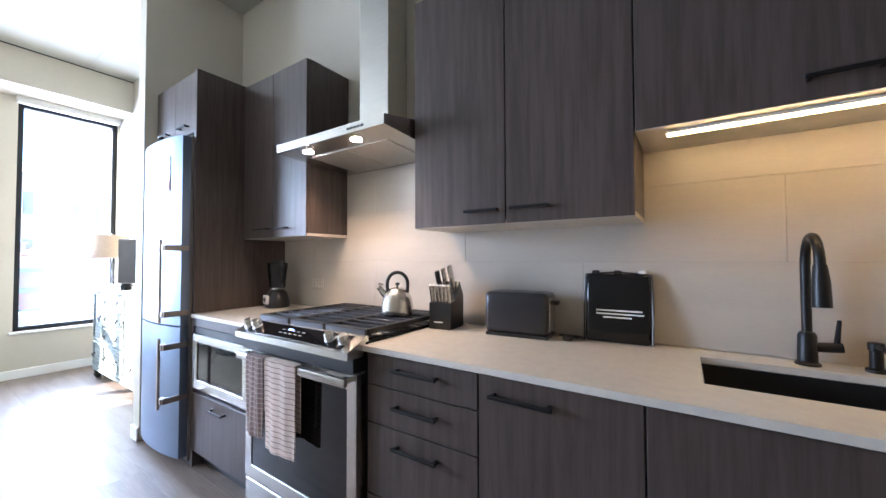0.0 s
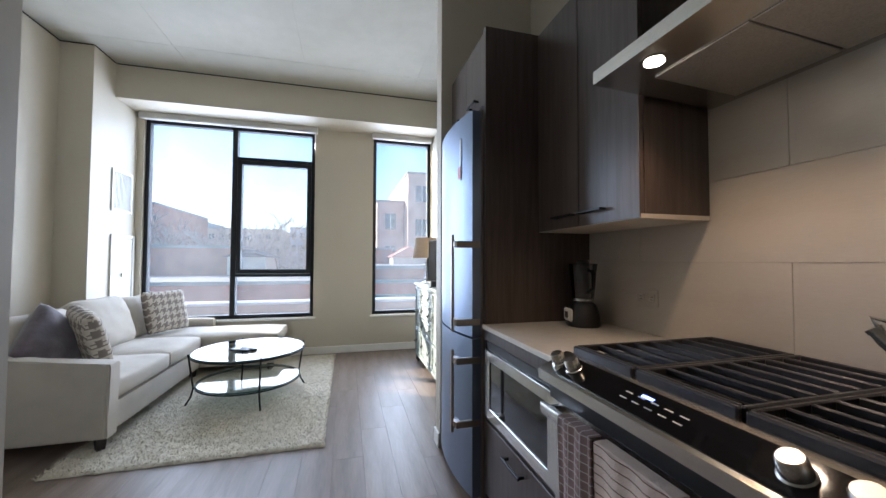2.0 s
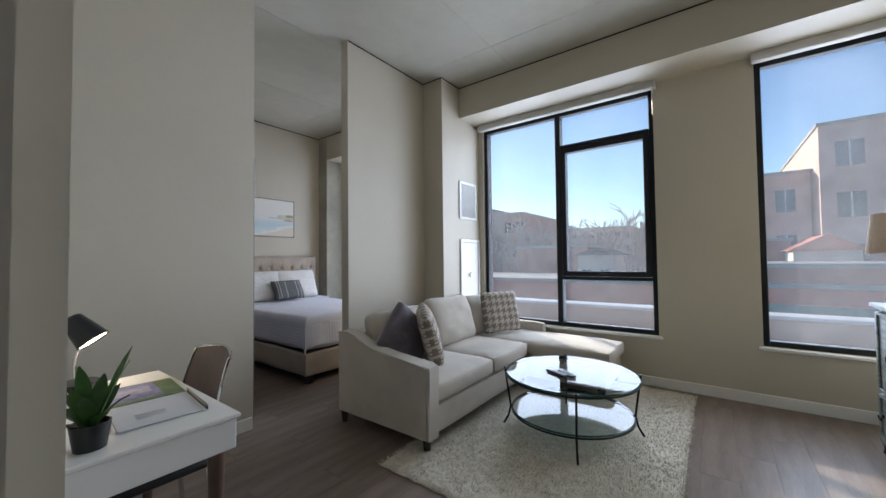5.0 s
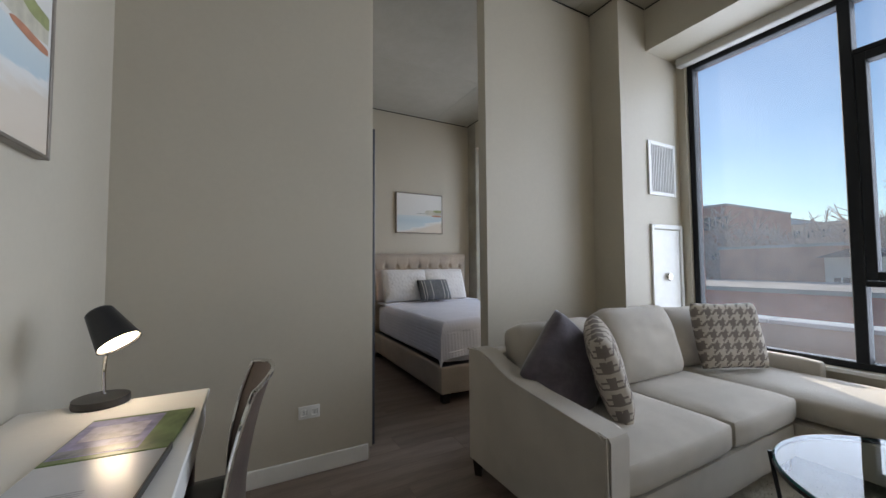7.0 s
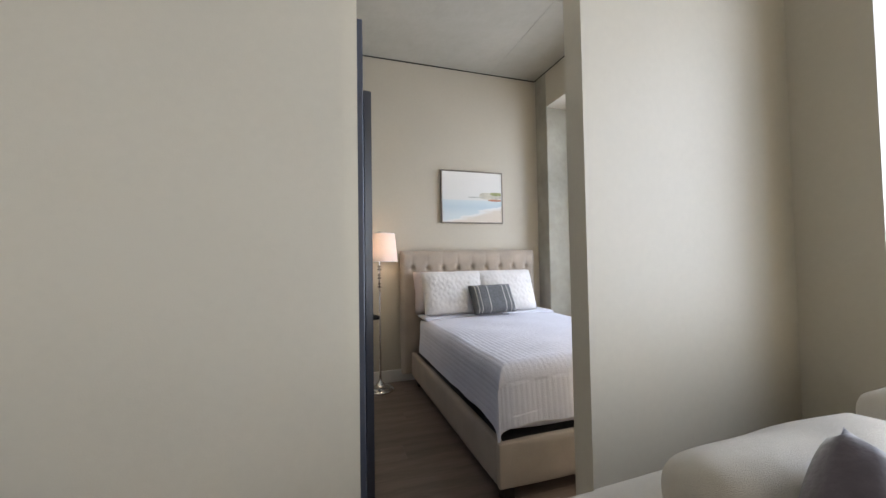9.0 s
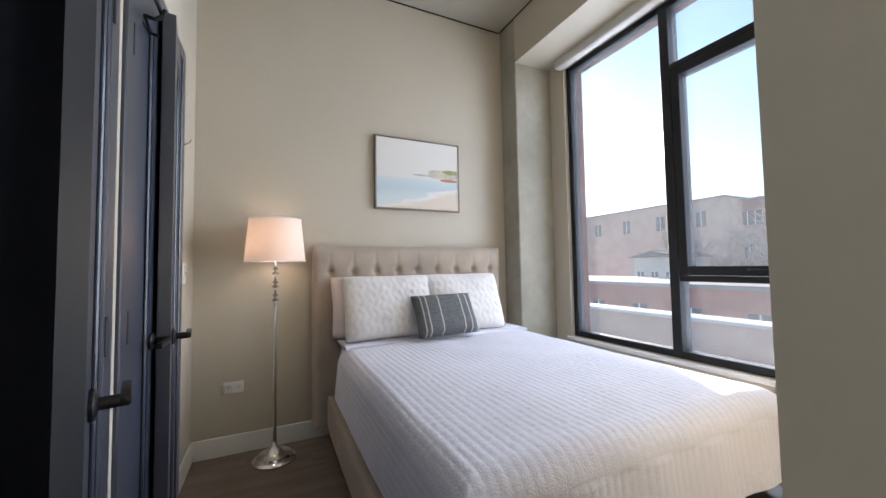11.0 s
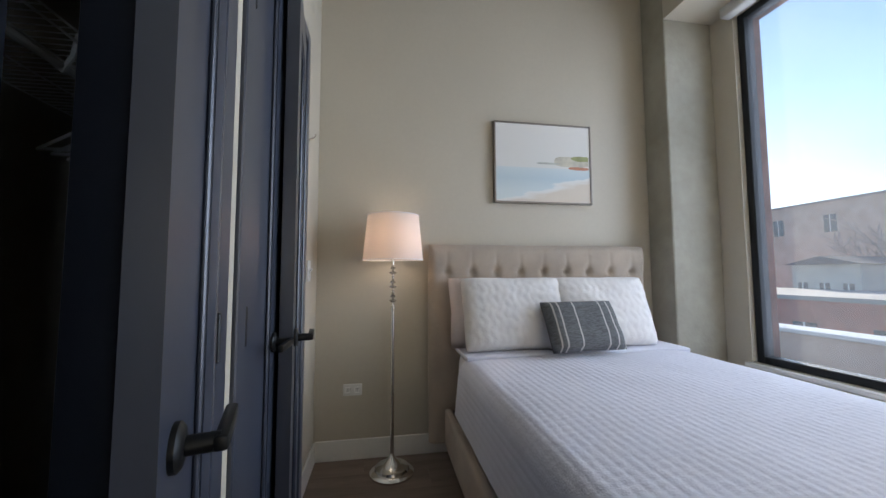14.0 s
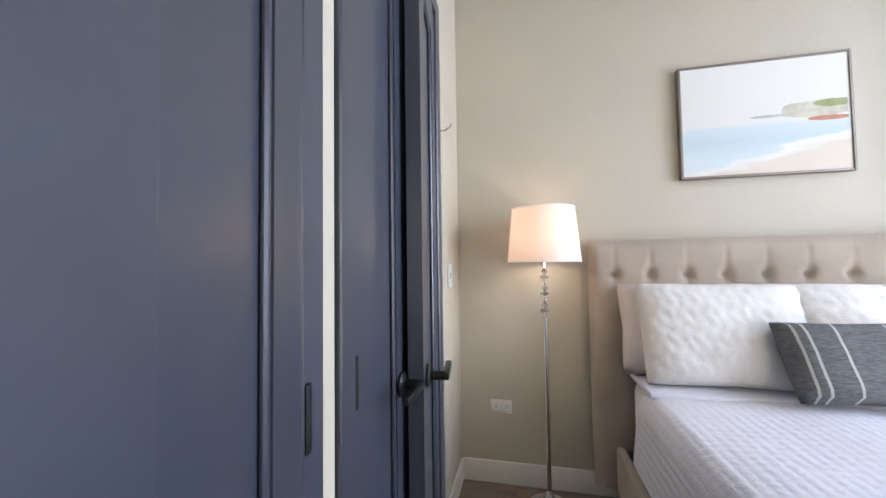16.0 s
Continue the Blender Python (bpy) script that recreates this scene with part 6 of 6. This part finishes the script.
part("lip_wire", tube([(-3.163, -4.62, 1.765), (-3.163, -2.69, 1.765)], 0.0035, 6), WHITE, ws)
part("rail", tube([(-3.125, -4.62, 1.70), (-3.125, -2.69, 1.70)], 0.011, 10), WHITE, ws)
for y in (-4.3, -3.83, -3.3):
    part("rail_hanger", tube([(-3.16, y, 1.79), (-3.15, y, 1.73), (-3.125, y, 1.685), (-3.11, y, 1.70)], 0.007, 6), WHITE, ws)
for k, y in enumerate((-4.02, -4.07, -4.13)):
    hg = thing("clothes_hanger", "white plastic clothes hanger on the rail", "hanger", "hangers")
    part("hook", tube([(-3.125 + 0.016 * math.cos(radians(a)), y, 1.70 + 0.016 * math.sin(radians(a))) for a in range(-30, 200, 25)] + [(-3.125, y, 1.66), (-3.125, y, 1.64)], 0.003, 6), WHITE, hg)
    part("shoulder", tube([(-3.32, y, 1.53), (-3.16, y, 1.625), (-3.125, y, 1.64), (-3.09, y, 1.625), (-2.93, y, 1.53), (-3.32, y, 1.53)], 0.006, 8), WHITE, hg)
# ---- outside ----
ROOF = material("grey_roof_membrane", (0.30, 0.29, 0.28), 0.9, vary=0.15, scale=0.6)
STUCCO = material("beige_parapet_render", (0.56, 0.43, 0.35), 0.9, vary=0.15, scale=1.2, bump=0.2, bump_scale=12)
CAP = material("white_metal_coping", (0.75, 0.75, 0.74), 0.4, vary=0.04)
EARTH = material("winter_ground", (0.10, 0.09, 0.075), 0.95, vary=0.25, scale=0.05)
structure("ground", box(-1500, 1500, -1500, 1500, -10.2, -10.0), EARTH, "brown winter ground between the houses", "ground")
structure("terrace", box(-11.0, XF - 0.31, -30, 30, -0.75, -0.55), ROOF, "grey roof terrace outside the windows", "terrace")
pp = thing("terrace_parapet", "low beige parapet with a white metal coping", "parapet")
part("wall", box(-10.45, -10.1, -30, 30, -0.55, 0.24), STUCCO, pp)
for i in range(20):
    part("coping", box(-10.52, -10.03, -30 + i * 3.0 + 0.006, -27 + i * 3.0 - 0.006, 0.24, 0.30, 0.012), CAP, pp, "white metal coping", None)
WGLASS = material("far_window_glass", (0.05, 0.07, 0.09), 0.1)


def house(x0, x1, y0, y1, z1, mat, label, rows, cols, pitch=0.0, roof=None, wz=1.3, ww=0.9, zfirst=None):
    """A building seen from +x: walls, a parapet or pitched roof, and set-in windows on the face that looks to +x."""
    ob = thing("house" if pitch else "apartment_building", label, "building")
    part("wall", box(x0, x1, y0, y1, -10.0, z1), mat, ob)
    if pitch:
        b = empty_bm()
        ym = (y0 + y1) / 2
        v = [b.verts.new(p) for p in ((x0 - 0.3, y0 - 0.3, z1), (x0 - 0.3, y1 + 0.3, z1), (x0 - 0.3, ym, z1 + pitch), (x1 + 0.3, y0 - 0.3, z1), (x1 + 0.3, y1 + 0.3, z1), (x1 + 0.3, ym, z1 + pitch))]
        for f in ((0, 1, 2), (3, 5, 4), (0, 2, 5, 3), (1, 4, 5, 2), (0, 3, 4, 1)):
            b.faces.new([v[i] for i in f])
        part("roof", b, roof, ob, "", None)
    else:
        part("parapet_cap", box(x0 - 0.1, x1 + 0.1, y0 - 0.1, y1 + 0.1, z1, z1 + 0.18), roof or ROOF, ob, "", None)
    for r in range(rows):
        zt = (zfirst if zfirst is not None else z1 - 1.1) - r * 3.1
        for c in range(cols):
            ym = y0 + (y1 - y0) * (c + 0.5) / cols
            w = part("window", box(x1 + 0.002, x1 + 0.03, ym - ww / 2, ym + ww / 2, zt - wz, zt), WGLASS, ob, "", None)
            part("frame", box(x1 + 0.031, x1 + 0.05, ym - 0.03, ym + 0.03, zt - wz, zt), CAP, w, "", None)
    return ob


RED = material("red_brick_far", (0.46, 0.15, 0.10), 0.9, vary=0.15, scale=1.5)
TANB = material("tan_brick_far", (0.50, 0.41, 0.33), 0.9, vary=0.12, scale=1.2)
PINKB = material("pink_brick_far", (0.52, 0.36, 0.30), 0.9, vary=0.12, scale=1.2)
BROWNB = material("brown_brick_far", (0.37, 0.19, 0.14), 0.9, vary=0.15, scale=1.2)
PALE = material("pale_render_far", (0.55, 0.50, 0.44), 0.9, vary=0.08, scale=1.0)
SLATE = material("dark_shingle_far", (0.06, 0.06, 0.07), 0.85, vary=0.2)
GREYB = material("grey_panel_far", (0.36, 0.38, 0.42), 0.8, vary=0.1)
house(-30, -22, -44, 26, -0.05, RED, "long low red brick building across the alley", 1, 26, wz=1.2, zfirst=-1.0)
house(-58, -42, -38, -21.5, 7.2, TANB, "tan brick apartment block with few windows", 1, 4, wz=1.5)
house(-60, -45, -21.4, -19.0, 7.0, BROWNB, "brown brick block with a stepped roofline", 2, 4)
house(-110, -92, -46, -30, 9.5, GREYB, "grey apartment block on the skyline", 3, 9)
house(-112, -90, -29, -14, 8.0, TANB, "tan apartment block on the skyline", 2, 8)
house(-118, -95, -13, 6, 9.0, GREYB, "grey terraced apartment block on the skyline", 3, 10)
house(-100, -84, 7, 22, 6.5, TANB, "low tan block on the skyline", 2, 8)
house(-34, -30, -22.0, -18.6, 1.6, PALE, "small pale house with a low dark roof", 1, 3, 0.5, SLATE, wz=0.9, ww=0.5)
house(-36, -31.5, -13.5, -7.6, 2.1, BROWNB, "plain brown brick garage wall", 0, 1)
house(-36, -31, -8.2, -5.6, 1.45, PALE, "small pale house with a dark shingle roof", 1, 2, 0.55, SLATE, wz=0.8, ww=0.6)
house(-36, -31, -2.5, 1.4, 0.9, BROWNB, "low brown brick outbuilding", 0, 1)
house(-52, -34, 5.6, 16, 9.2, PINKB, "tall pink brick apartment building", 3, 4, wz=1.5, ww=1.2)
house(-50, -36, 3.0, 5.5, 6.8, PINKB, "lower wing of the pink brick building", 2, 1, wz=1.5, ww=1.0)
house(-35, -31, 3.9, 6.6, 1.5, PALE, "small pale gabled house", 1, 1, 0.9, RED, wz=0.8)
house(-38, -34, 2.4, 4.2, 2.2, BROWNB, "plain brown brick back building", 0, 1)
low = house(-29.8, -22.2, 0.9, 26, 0.75, BROWNB, "low brown brick upper storey set back on the roof", 0, 1)
part("painted_band", box(-22.2, -21.93, 0.9, 26, -1.4, -0.7), material("teal_painted_band", (0.10, 0.20, 0.18), 0.7, vary=0.15), low, "teal painted wall band")

BARK = material("winter_twigs", (0.40, 0.33, 0.29), 0.9, vary=0.2)


def bare_tree(seed, height, label="leafless winter tree behind the roofs"):
    rn = random.Random(seed)
    ob = thing("tree", label, "tree", "winter trees")
    tb, cb = empty_bm(), empty_bm()
    add_tube(tb, [(0, 0, 0), (0.05, 0.0, height * 0.2), (0.0, 0.05, height * 0.80)], [0.28, 0.2, 0.14], 7)

    def grow(p, d, ln, r, depth):
        q = p + d * ln
        add_tube(cb, [p, (p + q) / 2 + Vector((rn.uniform(-1, 1), rn.uniform(-1, 1), rn.uniform(-1, 1))) * ln * 0.06, q], [max(r, 0.03), max(r * 0.8, 0.028), max(r * 0.55, 0.024)], 3)
        if depth == 0:
            return
        for k in range(4 if depth > 1 else 5):
            nd = (d + Vector((rn.uniform(-1, 1), rn.uniform(-1, 1), rn.uniform(-0.35, 0.8))) * 0.85).normalized()
            grow(p + d * ln * rn.uniform(0.45, 1.0), nd, ln * rn.uniform(0.5, 0.75), r * 0.55, depth - 1)
    for k in range(6):
        a = k * 1.047 + rn.uniform(-0.3, 0.3)
        grow(Vector((0, 0.05, height * (0.52 + 0.05 * k))), Vector((math.cos(a) * 0.8, math.sin(a) * 0.8, 0.75)).normalized(), height * 0.24, 0.09, 3)
    part("trunk", tb, BARK, ob)
    part("crown", cb, BARK, ob, "fine bare twigs", None)
    return ob


t1, t2 = bare_tree(3, 13.9), bare_tree(8, 13.2)
t1.matrix_basis = pose(-38.5, -13.5, -10)
t2.matrix_basis = pose(-39, -15.5, -10)
for i, (x, y, s) in enumerate(((-38.5, -9.8, 1.0), (-38, -7.0, 0.98), (-38.5, -20.6, 1.0), (-52, -5.0, 1.05), (-38.5, -18.0, 1.0), (-50, -2.0, 0.95), (-56, 0.5, 1.0), (-60, -9.5, 1.1), (-42, 2.0, 0.86))):
    copy_thing(t1 if i % 2 else t2, pose(x, y, -10, 0, 0, 63 * i) @ Matrix.Scale(s, 4))

# ---- pieces of floor and walls ----
floor = bpy.data.objects["floor"]
rng = random.Random(11)
PW, PL = 0.182, 1.22
plank_mesh = {}


def piece(name, mesh, parent, loc):
    ob = new(name, mesh)
    ob.parent = parent
    ob.location = loc
    return ob


def slab_mesh(key, w, d, h, mat, bev=0.0003):
    if key not in plank_mesh:
        plank_mesh[key] = mesh_of(key, box(-w / 2, w / 2, -d / 2, d / 2, -h, 0, bev), mat)
    return plank_mesh[key]


row, y = 0, -5.12
while y < 1.5:
    x = -6.32 + (-(row * 0.37) % PL) - PL
    while x < 2.25:
        a, b_ = max(x, -6.32), min(x + PL, 2.25)
        ym = y + PW / 2
        inside = (b_ - a) > 0.02
        # leave out what lies wholly inside closed walls
        if ym < -0.62 and a > -2.22 and not (ym < -2.7 and a < -2.85):
            inside = False
        if inside:
            ln = round(b_ - a, 2)
            piece("plank", slab_mesh("plank_%d" % int(ln * 100), ln - 0.0008, PW - 0.0008, 0.006, PLANK), floor, (a + ln / 2, ym, 0.0))
        x += PL
    y += PW
    row += 1

kw = bpy.data.objects["wall_kitchen"]
part("grout", box(-2.95, 2.245, YK - 0.004, YK - 0.0005, 0.916, 1.80), GROUT, kw, "pale grout", None)
TZ = (0.917, 1.226, 1.513, 1.80)
for r, (z0, z1) in enumerate(zip(TZ, TZ[1:])):
    x = -2.95 + (-0.28 if r % 2 == 0 else -0.85)
    while x < 2.24:
        a, b_ = max(x, -2.95), min(x + 1.2, 2.24)
        if b_ - a > 0.02:
            w, h = round(b_ - a, 3), z1 - z0
            key = "tile_%d_%d" % (int(w * 1000), r)
            if key not in plank_mesh:
                plank_mesh[key] = mesh_of(key, box(-w / 2 + 0.0008, w / 2 - 0.0008, -0.006, 0.0, -h / 2 + 0.0008, h / 2 - 0.0008, 0.0004), TILE)
            piece("tile", plank_mesh[key], kw, ((a + b_) / 2, YK - 0.0042, (z0 + z1) / 2))
        x += 1.2
